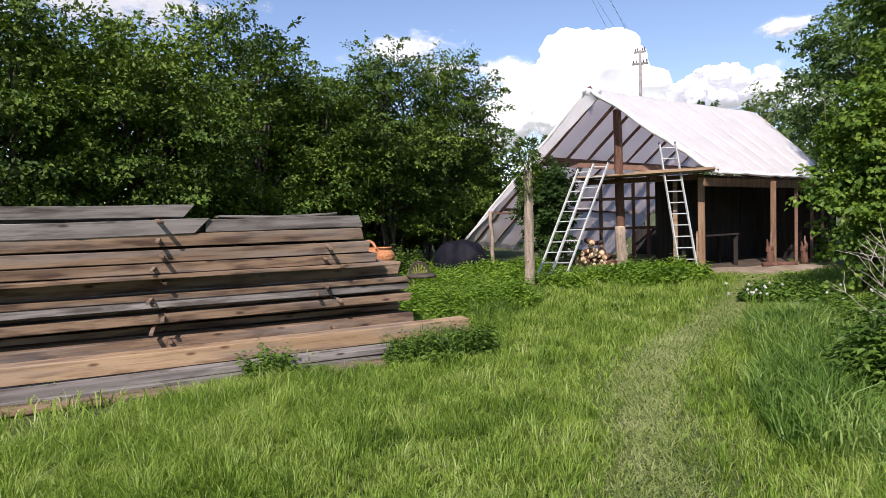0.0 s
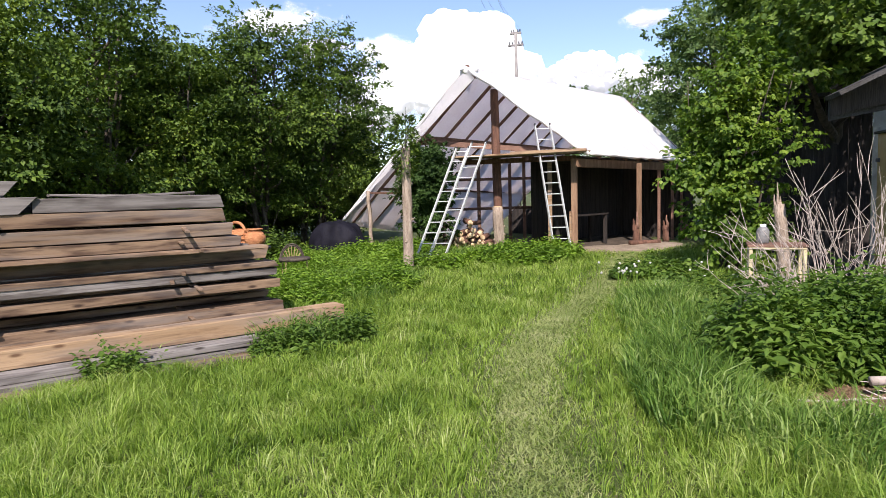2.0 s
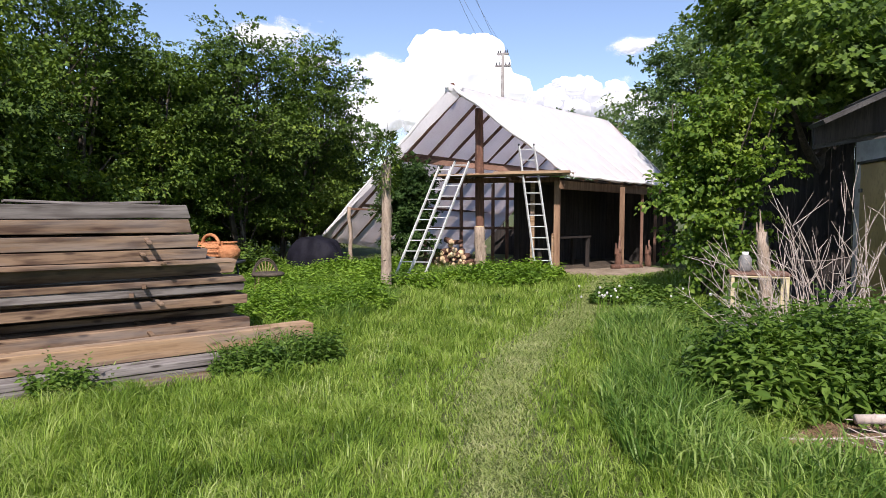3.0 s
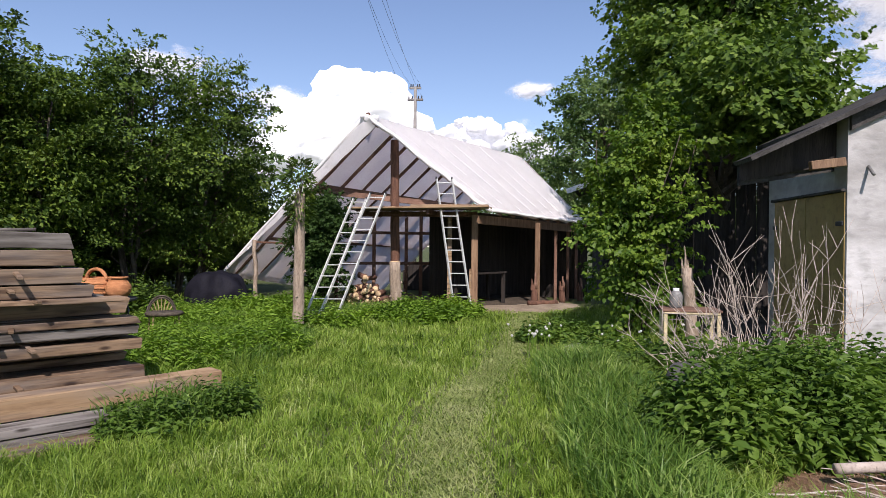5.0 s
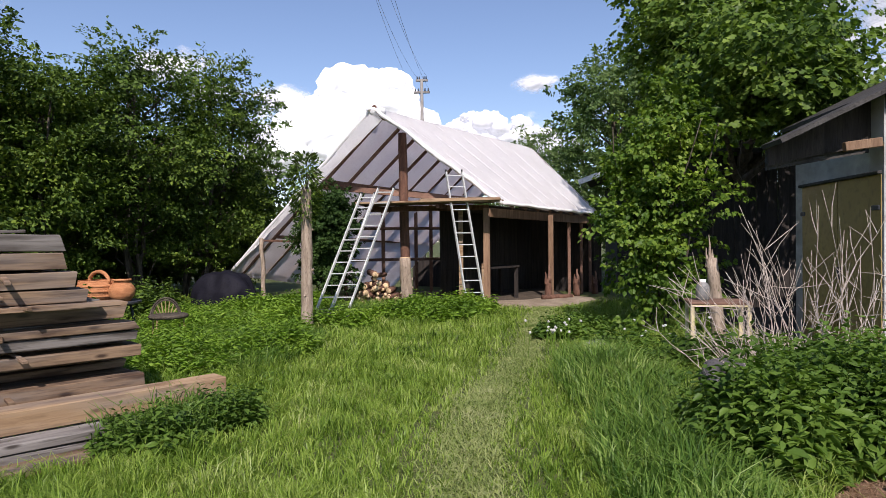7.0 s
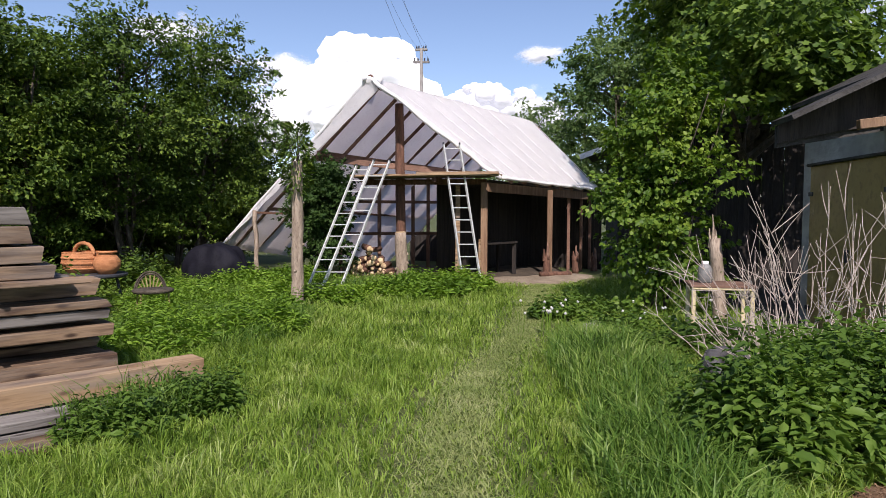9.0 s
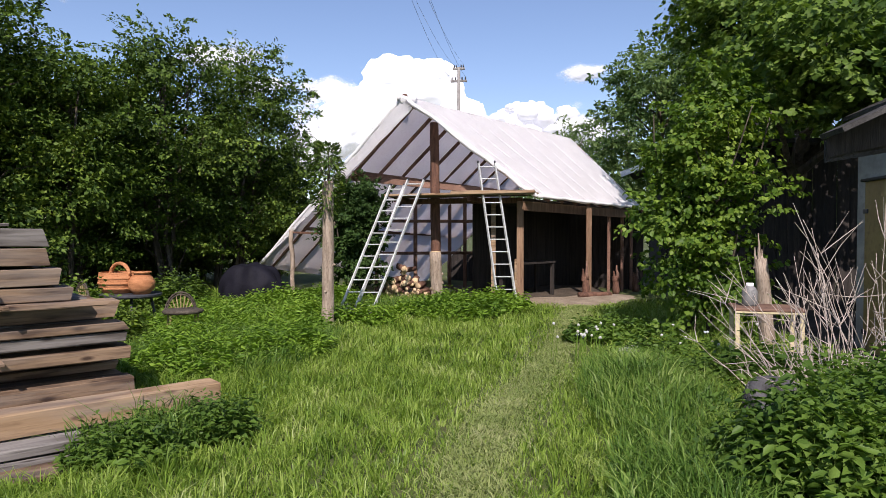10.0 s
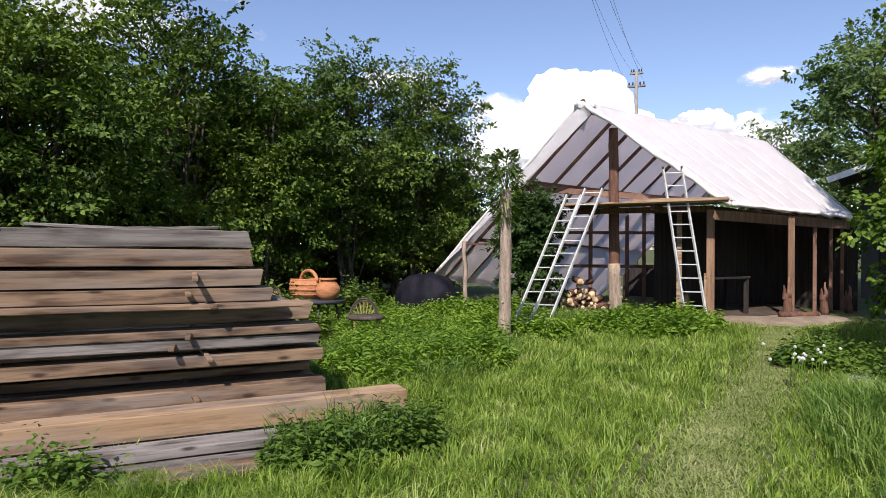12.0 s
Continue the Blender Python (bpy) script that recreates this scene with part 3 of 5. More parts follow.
tree("maple_tree", (6.0, 17.6, 0),
     [(6.0, 17.6, 7.2, 1.8, 2.0, 2.5), (5.2, 16.2, 5.6, 1.2, 1.2, 1.2), (6.5, 16.2, 6.0, 0.9, 1.0, 1.2), (5.8, 15.6, 7.6, 1.0, 1.1, 1.2),
      (4.8, 17.4, 7.3, 1.0, 1.1, 1.1), (5.4, 15.2, 4.6, 0.9, 0.9, 0.7),
      (6.1, 14.8, 5.0, 0.8, 0.8, 0.8), (4.5, 17.3, 5.6, 0.7, 0.8, 0.7), (4.3, 13.4, 3.5, 0.55, 0.6, 0.45), (5.0, 13.0, 4.6, 0.7, 0.7, 0.6),
      (4.9, 14.0, 3.9, 0.6, 0.6, 0.5), (4.9, 12.9, 4.0, 0.5, 0.6, 0.5), (5.6, 13.8, 4.2, 0.7, 0.7, 0.6), (6.1, 13.2, 3.7, 0.6, 0.6, 0.4), (6.8, 15.0, 3.9, 0.8, 0.7, 0.5)],
     5600, 9, 0.108, LOBED, "maple", "tall maple with dense green lobed leaves", "tree", 0.22, 1, twig=0.5, narrow=0.95, hang=0.45, inner=0.66, fill=0.1)
tree("hazel_bush", (3.2, 12.9, 0),
     [(3.22, 12.8, 2.4, 0.52, 0.55, 1.0), (2.98, 12.5, 1.5, 0.46, 0.45, 0.6), (3.38, 12.6, 2.95, 0.46, 0.45, 0.5), (2.82, 12.7, 2.2, 0.38, 0.4, 0.4),
      (3.62, 12.5, 1.9, 0.40, 0.4, 0.5), (3.1, 12.4, 0.75, 0.50, 0.4, 0.5), (3.5, 12.9, 3.55, 0.36, 0.36, 0.4), (3.55, 12.2, 0.95, 0.33, 0.33, 0.4), (2.62, 12.6, 1.75, 0.36, 0.36, 0.35), (2.9, 12.6, 2.75, 0.36, 0.36, 0.3)],
     1900, 8, 0.072, LEAF6, "hazel", "bright green broad-leaved hazel bush beside the shed", "bush", 0.022, 5, twig=0.30, inner=0.4, narrow=0.95, hang=0.5)
tree("dark_evergreen", (-3.1, 17.3, 0), [(-3.1, 16.95, 1.3, 0.55, 0.45, 1.2), (-3.0, 16.9, 2.15, 0.45, 0.4, 0.6), (-3.45, 17.0, 1.7, 0.42, 0.4, 0.7)],
     2400, 9, 0.085, LEAF4, "conifer", "dark evergreen shrub growing through the shed's open front", "bush", 0.04, 2, twig=0.22, fill=0.5)


# ---- timber stack ----
STACK = pose(-2.32, 7.68, 0, 0, 0, 49.4)


def plank(name, s0, s1, n0, n1, z0, z1, mat, label, group="stack of timber", tip=0.0, warp=0.012, lift=0.0):
    """A sawn board or beam along the stack, a little bowed, with worn edges."""
    bm = bmesh.new()
    seg, c = 12, min(0.006, (z1 - z0) * 0.2)
    hw, hh = (n1 - n0) / 2, (z1 - z0) / 2
    ring = [(-hw + c, -hh), (hw - c, -hh), (hw, -hh + c), (hw, hh - c), (hw - c, hh), (-hw + c, hh), (-hw, hh - c), (-hw, -hh + c)]
    ph = rng.uniform(0, 6)
    L = s1 - s0
    rows = []
    for k in range(seg + 1):
        x = -L / 2 + L * k / seg
        dz, dy = warp * math.sin(ph + 2.2 * x / L * 2), warp * 0.8 * math.cos(ph * 1.7 + 3 * x / L)
        rows.append([bm.verts.new((x + (0.006 * rng.uniform(-1, 1) if k in (0, seg) else 0) + (tip * (b / hh) if k == seg else 0),
                                   a + dy + 0.003 * rng.uniform(-1, 1), b + dz - lift * (x - L / 2) + 0.003 * rng.uniform(-1, 1))) for a, b in ring])
    for a, b in zip(rows, rows[1:]):
        for i in range(8):
            bm.faces.new((a[i], a[(i + 1) % 8], b[(i + 1) % 8], b[i]))
    bm.faces.new(rows[0][::-1])
    bm.faces.new(rows[-1])
    bmesh.ops.recalc_face_normals(bm, faces=bm.faces)
    ob = part(name, bm, mat)
    ob.matrix_world = STACK @ pose((s0 + s1) / 2, (n0 + n1) / 2, (z0 + z1) / 2)
    return tagged(ob, label, "plank" if "plank" in name else "beam", group)


W_, B_, F_ = "grey_wood", "brown_wood", "fresh_wood"
# bottom z, top z, far end, front setback, material of the front board, slope
COURSES = [
    (0.00, 0.060, -0.15, -0.42, W_, 0.0), (0.065, 0.125, -0.02, -0.34, W_, 0.0), (0.262, 0.372, 0.05, 0.00, B_, 0.0),
    (0.385, 0.450, 0.02, 0.38, B_, 0.0), (0.458, 0.518, 0.00, 0.42, B_, 0.0), (0.529, 0.620, 0.03, 0.00, B_, 0.0), (0.624, 0.668, 0.00, 0.26, B_, 0.0),
    (0.675, 0.753, 0.00, 0.02, W_, 0.0), (0.765, 0.828, 0.00, 0.00, B_, 0.0), (0.834, 0.978, 0.00, 0.30, B_, 0.0), (0.986, 1.024, -0.15, -0.10, B_, 0.0),
    (1.030, 1.134, -0.38, 0.02, B_, 0.003), (1.147, 1.277, -0.46, 0.04, B_, 0.003), (1.296, 1.428, -0.54, 0.05, B_, 0.003),
    (1.436, 1.570, -0.55, 0.06, W_, 0.008)]
WORDS = {W_: "grey weathered sawn plank in the stack", B_: "brown sawn plank with knots in the stack", F_: "pale fresh timber in the stack"}
for k, (z0, z1, end, front, mat, lift) in enumerate(COURSES):
    n, row = front, 0
    while n < 1.25:
        w = rng.uniform(0.24, 0.32)
        mt = mat if row == 0 else (W_, B_)[int(rng.integers(2))]
        plank("timber_plank", -2.26 if z0 > 1.43 and row == 0 else -5.9 + rng.uniform(-0.2, 0.2), end - row * rng.uniform(0.0, 0.12), n, n + w, z0, z1, mt, WORDS[mt], warp=0.006, lift=lift, tip=rng.uniform(-0.03, 0.03))
        n += w + 0.03
        row += 1
plank("timber_beam", -5.6, 0.62, -0.36, -0.12, 0.130, 0.300, F_, "long pale squared beam jutting from the stack", warp=0.006)
plank("timber_plank", -5.7, -0.62, -0.98, -0.72, 0.0, 0.045, B_, "brown weathered plank lying at the foot of the stack")
plank("timber_plank", -5.7, -0.10, -0.74, -0.46, 0.0, 0.06, W_, "grey weathered plank lying at the foot of the stack")
plank("timber_plank", -5.7, -0.45, -0.68, -0.44, 0.065, 0.13, W_, "grey weathered plank lying at the foot of the stack")
plank("timber_plank", -5.6, -2.30, 0.03, 0.32, 1.440, 1.600, W_, "grey plank with a slanting end on top of the stack", tip=0.08)
plank("timber_plank", -5.6, -2.42, 0.05, 0.34, 1.625, 1.755, W_, "grey plank with a slanting end on top of the stack", tip=0.06)
plank("timber_plank", -5.6, -2.5, 0.42, 0.72, 1.600, 1.730, W_, "grey plank on top of the stack", tip=-0.05)
plank("timber_plank", -2.1, -0.75, 0.36, 0.62, 1.590, 1.615, W_, "thin grey plank on top of the stack")

for s, zs in ((-0.98, (1.286, 1.14, 1.03, 0.83, 0.757, 0.66, 0.378)), (-2.80, (1.612, 1.434, 1.286, 1.14, 0.98, 0.83, 0.757, 0.65, 0.523, 0.378)), (-4.9, (1.43, 1.14, 0.83, 0.65))):
    for z in zs:
        reach = rng.uniform(0.09, 0.21)
        m = STACK @ pose(s + rng.uniform(-0.1, 0.1), 0.35, z, rng.uniform(2, 9), 0, rng.uniform(-12, 12))
        ob = boxed("spacer_stick", (-0.02, -0.35 - reach, -0.012), (0.02, 0.4, 0.012), "brown_wood", bevel=0.003)
        ob.matrix_world = m
        tagged(ob, "small brown spacer stick poking out between planks", "stick", "spacers of the stack")


# ---- shed ----
R0, E0, L0 = Vector((-1.97, 16.57, 4.42)), Vector((0.80, 16.92, 2.32)), Vector((-6.22, 18.62, 0.66))
RUN, RUN_E = Vector((3.58, 5.13, -0.22)), Vector((2.75, 4.35, -0.12))
shed = empty("open_shed", label="open timber shed under a white sheeted gable roof, partly built", category="shed")


def sheet(name, a, b, c, d, label, mat="sheet", thick=0.012):
    """A slack sheet over four corners, with folds across the rafters."""
    bm = bmesh.new()
    nu, nv = 40, 26
    nor = (b - a).cross(d - a).normalized()
    grid = []
    for i in range(nu + 1):
        row = []
        for j in range(nv + 1):
            u, v = i / nu, j / nv
            p = (a.lerp(b, u)).lerp(d.lerp(c, u), v)
            q = p + nor * (0.02 * noise.noise(p * 1.7) + 0.012 * noise.noise(p * 5) - 0.010 * abs(math.sin(math.pi * u * 9)))
            q += (b - a).normalized() * (0.05 * noise.noise(Vector((0, v * 9, 3))) * (i in (0, nu)))
            q.z += 0.03 * noise.noise(Vector((u * 14, 0, 7))) * (j == nv)
            row.append(bm.verts.new(q))
        grid.append(row)
    for i in range(nu):
        for j in range(nv):
            bm.faces.new((grid[i][j], grid[i + 1][j], grid[i + 1][j + 1], grid[i][j + 1]))
    made = bmesh.ops.solidify(bm, geom=bm.faces[:], thickness=thick)
    return part(name, bm, mat, shed, label, True)


R1 = R0 + RUN
E1 = E0 + RUN_E
L1 = L0 + RUN + Vector((-0.35, 0, -0.62))
sheet("roof_sheet", R0, R1, E1, E0, "sunlit white plastic sheeting with faint battens")
sheet("roof_sheet", R0, R1, L1, L0, "white sheeting down to the ground, tinted for light coming through it", "backlit_sheet")
for k in range(9):
    u = 0.04 + 0.115 * k
    lift_in = Vector((0.03, 0.04, -0.10))
    beam("rafter", R0 + RUN * u + lift_in, L0 + RUN * u + Vector((0.06, 0.05, -0.02)), 0.055, 0.07, "rafter", shed)
    beam("rafter", R0 + RUN * (u + 0.07) + lift_in, E0 + RUN_E * (u + 0.07) + Vector((-0.04, 0.0, -0.08)), 0.055, 0.07, "rafter", shed)
    beam("batten", R0 + RUN * (u + 0.05) + Vector((0.0, 0.0, 0.0)), E0 + RUN_E * (u + 0.05) + Vector((0.0, 0.0, 0.0)), 0.03, 0.014, "sheet", shed)
for f, r in ((0.36, 0.05), (0.70, 0.04)):
    beam("purlin", R0.lerp(L0, f) + RUN * 0.02 + Vector((0.05, 0.05, -0.14)), R0.lerp(L0, f) + RUN * 0.98 + Vector((0.05, 0.05, -0.14)), r * 2, r * 2, "rafter", shed)
beam("ridge_beam", R0 + Vector((0.02, 0.05, -0.13)), R1 + Vector((0, 0, -0.13)), 0.1, 0.14, "rafter", shed)
# crumpled sheeting gathered round the front end of the ridge
bm = bmesh.new()
for k in range(7):
    bmesh.ops.create_icosphere(bm, subdivisions=2, radius=rng.uniform(0.05, 0.09), matrix=Matrix.Translation(R0 + Vector((rng.uniform(-0.13, 0.16), rng.uniform(-0.06, 0.25), rng.uniform(-0.10, 0.06)))))
for v in bm.verts:
    v.co += Vector((1, 1, 1)) * 0.05 * noise.noise(v.co * 9)
part("sheet_bunch", bm, "sheet", shed, "crumpled sheeting round the ridge end", True)
tip = R0 + Vector((0.0, -0.05, 0.02))
rod("ridge_end", R0 + Vector((0.05, 0.3, -0.18)), tip, 0.06, "dark_bark", shed, "brown log end of the ridge")
HEM = Vector((0.56, -0.27, -0.78))
sheet("verge_hem", R0 + Vector((-0.03, -0.05, 0.03)), L0 + Vector((0, -0.05, 0.05)), L0 + Vector((0, -0.07, 0.05)) + HEM * 0.03, R0 + Vector((0, -0.08, 0.0)) + HEM * 0.36, "broad white hem of sheeting folded over the gable edge")
rod("verge_roll", R0 + Vector((-0.05, -0.02, 0.0)), L0 + Vector((0, -0.02, 0.02)), 0.045, "sheet", shed, "rolled white hem of sheeting", wobble=0.25, steps=18, bend=0.015)
rod("verge_roll", R0 + Vector((0.02, -0.03, -0.02)), E0 + Vector((0.0, -0.05, -0.02)), 0.05, "sheet", shed, "hanging white hem of sheeting", wobble=0.4, steps=16, bend=0.02)
rod("eave_roll", E0 + Vector((0.02, 0, 0.0)), E1, 0.04, "sheet", shed, "rolled white hem along the eave", wobble=0.35, steps=20, bend=0.02)

rod("king_post", (-1.43, 17.5, -0.1), (-1.5, 17.5, 4.02), 0.115, "dark_bark", shed, "red-brown round log post", 10, 0.07, 10, 0.01, 0.10)
beam("tie_beam", (-3.62, 17.75, 2.84), (0.35, 17.42, 2.40), 0.09, 0.13, "rafter", shed)
beam("corner_post", (0.45, 17.07, -0.1), (0.45, 17.07, 2.22), 0.15, 0.15, "post_wood", shed, "squared brown corner post", 0.012)
beam("post_splice", (0.36, 16.975, -0.1), (0.36, 16.975, 0.98), 0.13, 0.05, "fresh_wood", shed, "pale board nailed to the post foot")
beam("side_post", (-0.14, 17.25, -0.1), (-0.14, 17.25, 2.3), 0.10, 0.10, "fresh_wood", shed, "pale squared post")
beam("eave_beam", E0 + Vector((-0.3, 0.12, -0.2)), E1 + Vector((-0.15, 0, -0.17)), 0.08, 0.20, "post_wood", shed, "brown eave beam")
for x, y, w, z in ((2.0, 18.9, 0.13, 2.12), (2.58, 20.2, 0.08, 2.12), (3.0, 21.0, 0.08, 2.1), (3.3, 21.5, 0.08, 2.1)):
    # the thin far posts get darker rafter wood to carry the eave's shade
    beam("eave_post", (x, y, -0.1), (x, y, z), w, w, "post_wood" if w > 0.1 else "rafter", shed, bevel=0.01)
for x, y, z in ((-2.44, 20.0, 2.6), (-1.67, 21.0, 2.7), (-1.24, 21.0, 2.7), (-0.7, 20.6, 2.5), (-3.4, 19.6, 2.2), (-0.2, 22.4, 2.8)):
    beam("inner_post", (x, y, -0.1), (x, y, z), 0.09, 0.09, "rafter", shed)
for z in (1.0, 1.85):
    beam("inner_rail", (-3.4, 19.6, z), (-0.7, 20.65, z), 0.06, 0.08, "rafter", shed)
rod("left_post", (-5.05, 17.95, -0.1), (-5.1, 18.0, 1.6), 0.055, "bark", shed, "pale crooked post under the low roof edge", 8, 0.15, 6, 0.02)
beam("left_rail", (-5.1, 18.02, 1.55), (-3.3, 17.75, 1.5), 0.045, 0.05, "dark_bark", shed)
# loft boards and the platform that juts out in front
for k in range(6):
    y0 = 16.42 + 0.19 * k
    boxed("platform_board", (0, 0, 0), (3.2 - 0.12 * (k % 3), 0.175, 0.042), "fresh_wood" if k < 2 else "brown_wood", shed,
          m=Matrix.Translation((-2.42 + 0.06 * (k % 2), y0 + 0.1, 2.32)) @ Matrix.Rotation(radians(-4.5), 4, "Z") @ Matrix.Rotation(radians(-0.6), 4, "Y"))
boxed("platform_edge", (0, 0, 0), (1.75, 0.06, 0.10), "fresh_wood", shed, m=Matrix.Translation((-0.98, 16.46, 2.32)) @ Matrix.Rotation(radians(-4.5), 4, "Z"))
beam("platform_joist", (-2.3, 17.3, 2.24), (0.5, 17.05, 2.24), 0.09, 0.12, "dark_bark", shed)
beam("platform_joist", (-2.2, 16.65, 2.26), (-2.0, 18.2, 2.26), 0.08, 0.10, "dark_bark", shed)
beam("platform_joist", (-0.6, 16.5, 2.26), (-0.3, 18.2, 2.26), 0.08, 0.10, "dark_bark", shed)
a, b = Vector((0.45, 17.2, 2.28)), Vector((-1.2, 17.9, 2.28))
# loft boards coloured near-black for the shade under the roof
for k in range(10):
    beam("loft_board", a.lerp(b, k / 9) + RUN_E * 0.03, a.lerp(b, k / 9) + RUN_E * 0.98, 0.185, 0.03, "dark_shade_wall", shed)
def board_wall(name, a, b, z0, z1, count, z2=None):
    """Upright boards side by side from a to b."""
    a, b = Vector((*a, 0)), Vector((*b, 0))
    turn = Matrix.Rotation(math.atan2(b.y - a.y, b.x - a.x), 4, "Z")
    w = (b - a).length / count
    for k in range(count):
        top = z1 + ((z2 or z1) - z1) * k / count
        boxed(name, (0.004, -0.012, z0), (w - 0.004, 0.012 + 0.006 * (k % 2), top), "dark_shade_wall", shed, bevel=0.0, m=Matrix.Translation(a.lerp(b, k / count)) @ turn)


# walls added behind the openings, near-black in place of the interior's shade
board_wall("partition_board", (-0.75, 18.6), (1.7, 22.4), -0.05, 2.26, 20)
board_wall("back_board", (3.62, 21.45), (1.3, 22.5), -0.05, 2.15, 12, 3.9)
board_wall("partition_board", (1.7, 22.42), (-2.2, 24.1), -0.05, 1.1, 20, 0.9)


def ladder(foot, head, wide, rungs, label, mat="alu"):
    top = empty("ladder", label=label, category="ladder", group="ladders at the shed")
    foot, head, wide = Vector(foot), Vector(head), Vector(wide)
    for s in (-0.5, 0.5):
        a, b = foot + wide * s * 1.08, head + wide * s
        rail = beam("rail", a, b, 0.028, 0.058, mat, top, bevel=0.004)
        boxed("end_cap", (-0.02, -0.035, -0.02), (0.02, 0.035, 0.03), "tub", rail, m=Matrix.Translation(b))
    for k in range(rungs):
        c = foot.lerp(head, (k + 0.6) / rungs)
        rod("rung", c - wide * 0.5, c + wide * 0.5, 0.012, mat, top, sides=6)


ladder((-2.47, 15.0, 0.0), (-1.70, 16.42, 2.66), (0.33, 0.05, 0.0), 11, "leaning aluminium ladder beside the black tub")
ladder((-2.83, 15.2, 0.0), (-2.13, 16.56, 2.56), (0.28, 0.05, 0.0), 11, "leaning aluminium ladder against the platform end")
ladder((0.26, 16.0, 0.0), (-0.24, 16.62, 3.02), (0.34, 0.05, 0.0), 12, "tall leaning aluminium ladder against the roof edge")

# ---- near the shed ----
def cut_log(name, a, b, r, mat, label, cat="log"):
    a, b = Vector(a), Vector(b)
    ob = empty(name, a, label=label, category=cat)
    d = b - a
    rod("bark", (0, 0, 0), d, r, mat, ob, "", 11, 0.07, 6, 0.008, r * 0.92)
    rod("cut_face", d, d + d.normalized() * 0.012, r * 0.86, "cut_wood", ob, "pale sawn end", 11, 0.05)
    for k in range(4):
        f, an = rng.uniform(0.2, 0.9), rng.uniform(0, 6.28)
        p = d * f + Vector((math.cos(an), math.sin(an), 0)) * r * 0.9
        rod("knot", p, p + Vector((math.cos(an), math.sin(an), 0.3)) * 0.03, r * 0.22, mat, ob, sides=6)
    return ob


cut_log("short_log_post", (-1.37, 17.15, -0.05), (-1.41, 17.12, 1.12), 0.14, "bark", "short thick debarked log standing before the king post")
pole_log = empty("leafy_log_post", label="upright debarked log sprouting a tuft of narrow leaves", category="log post")
rod("log", (-2.36, 12.72, -0.1), (-2.35, 12.70, 2.35), 0.098, "bark", pole_log, "", 12, 0.06, 12, 0.007, 0.085)
for k in range(6):
    an, z = rng.uniform(0, 6.28), rng.uniform(0.4, 2.0)
    rod("knot", (-2.355 + 0.07 * math.cos(an), 12.71 + 0.07 * math.sin(an), z), (-2.355 + 0.115 * math.cos(an), 12.71 + 0.115 * math.sin(an), z + 0.02), 0.02, "bark", pole_log, sides=6)
for k in range(12):
    an = rng.uniform(0, 6.28)
    b0 = Vector((-2.35, 12.70, rng.uniform(2.15, 2.4)))
    rod("sprout", b0, b0 + Vector((0.22 * math.cos(an), 0.22 * math.sin(an), rng.uniform(0.3, 0.8))), 0.008, "trunk", pole_log, sides=5, r2=0.003)
n = 900
q, an, rr = rng.random(n), rng.uniform(0, 6.28, n), 0.05 + 0.13 * np.sqrt(rng.random(n))
z = 1.80 + 1.12 * q ** 0.8
rr *= 0.55 + 0.75 * np.sin(math.pi * np.clip((z - 1.70) / 1.35, 0, 1))
out = np.stack([np.cos(an), np.sin(an), rng.uniform(-1.1, 0.5, n) + 0.9 * (q > 0.8)], 1)
v, f = leaves(np.stack([-2.36 + rr * np.cos(an), 12.69 + rr * np.sin(an), z], 1), out, unit(np.stack([0.4 * np.cos(an), 0.4 * np.sin(an), 1 + 0 * an], 1) + rng.normal(size=(n, 3)) * 0.3),
              rng.uniform(0.07, 0.13, n), rng.uniform(0.024, 0.042, n), LEAF4)
tri_mesh("leaf_tuft", v, f, "hedge", pole_log, "tuft of narrow green leaves")["kind"] = "stuff"

for k in range(46):
    r = rng.uniform(0.045, 0.085)
    x, lay = rng.uniform(-2.45, -1.55), rng.uniform(0, 1)
    z = 0.06 + lay * max(0.05, 0.74 - 0.95 * abs(x + 2.08))
    ob = empty("firewood_log", (x, 17.0 + rng.uniform(-0.12, 0.12), z), rng.uniform(-35, 35), label="split firewood log with a pale face, in the pile", category="firewood", group="firewood pile")
    d = Vector((rng.uniform(-0.05, 0.05), 0.32, rng.uniform(-0.05, 0.05)))
    rod("bark", (0, 0, 0), d, r, "dark_bark", ob, sides=7, wobble=0.15)
    rod("cut_face", (0, 0, 0), (0, -0.012, 0), r * 0.9, "cut_wood", ob, "pale split face", sides=7, wobble=0.15)


def draped(name, at, rx, ry, h, mat, label, cat):
    """A slack cover over a hidden heap, with folds."""
    bm = bmesh.new()
    bmesh.ops.create_icosphere(bm, subdivisions=5, radius=1.0)
    for v in bm.verts:
        d = v.co.copy()
        sq = 1 / max(abs(d.x) ** 3 + abs(d.y) ** 3 + abs(d.z) ** 3, 1e-6) ** (1 / 3)
        fold = 0.05 * math.sin(9 * math.atan2(d.y, d.x) + 2 * noise.noise(d * 2)) * (1 - max(d.z, 0)) + 0.08 * noise.noise(d * 3)
        q = d * (0.25 + 0.75 * sq / 1.2) * (1 + fold)
        v.co = Vector((q.x * rx, q.y * ry, max(q.z, -0.02) * h))
    ob = part(name, bm, mat, smooth=True)
    ob.location = at
    return tagged(ob, label, cat)


draped("tarpaulin", (-5.45, 16.6, 0.0), 0.80, 0.6, 0.98, "black", "black plastic tarpaulin over a heap", "tarpaulin")


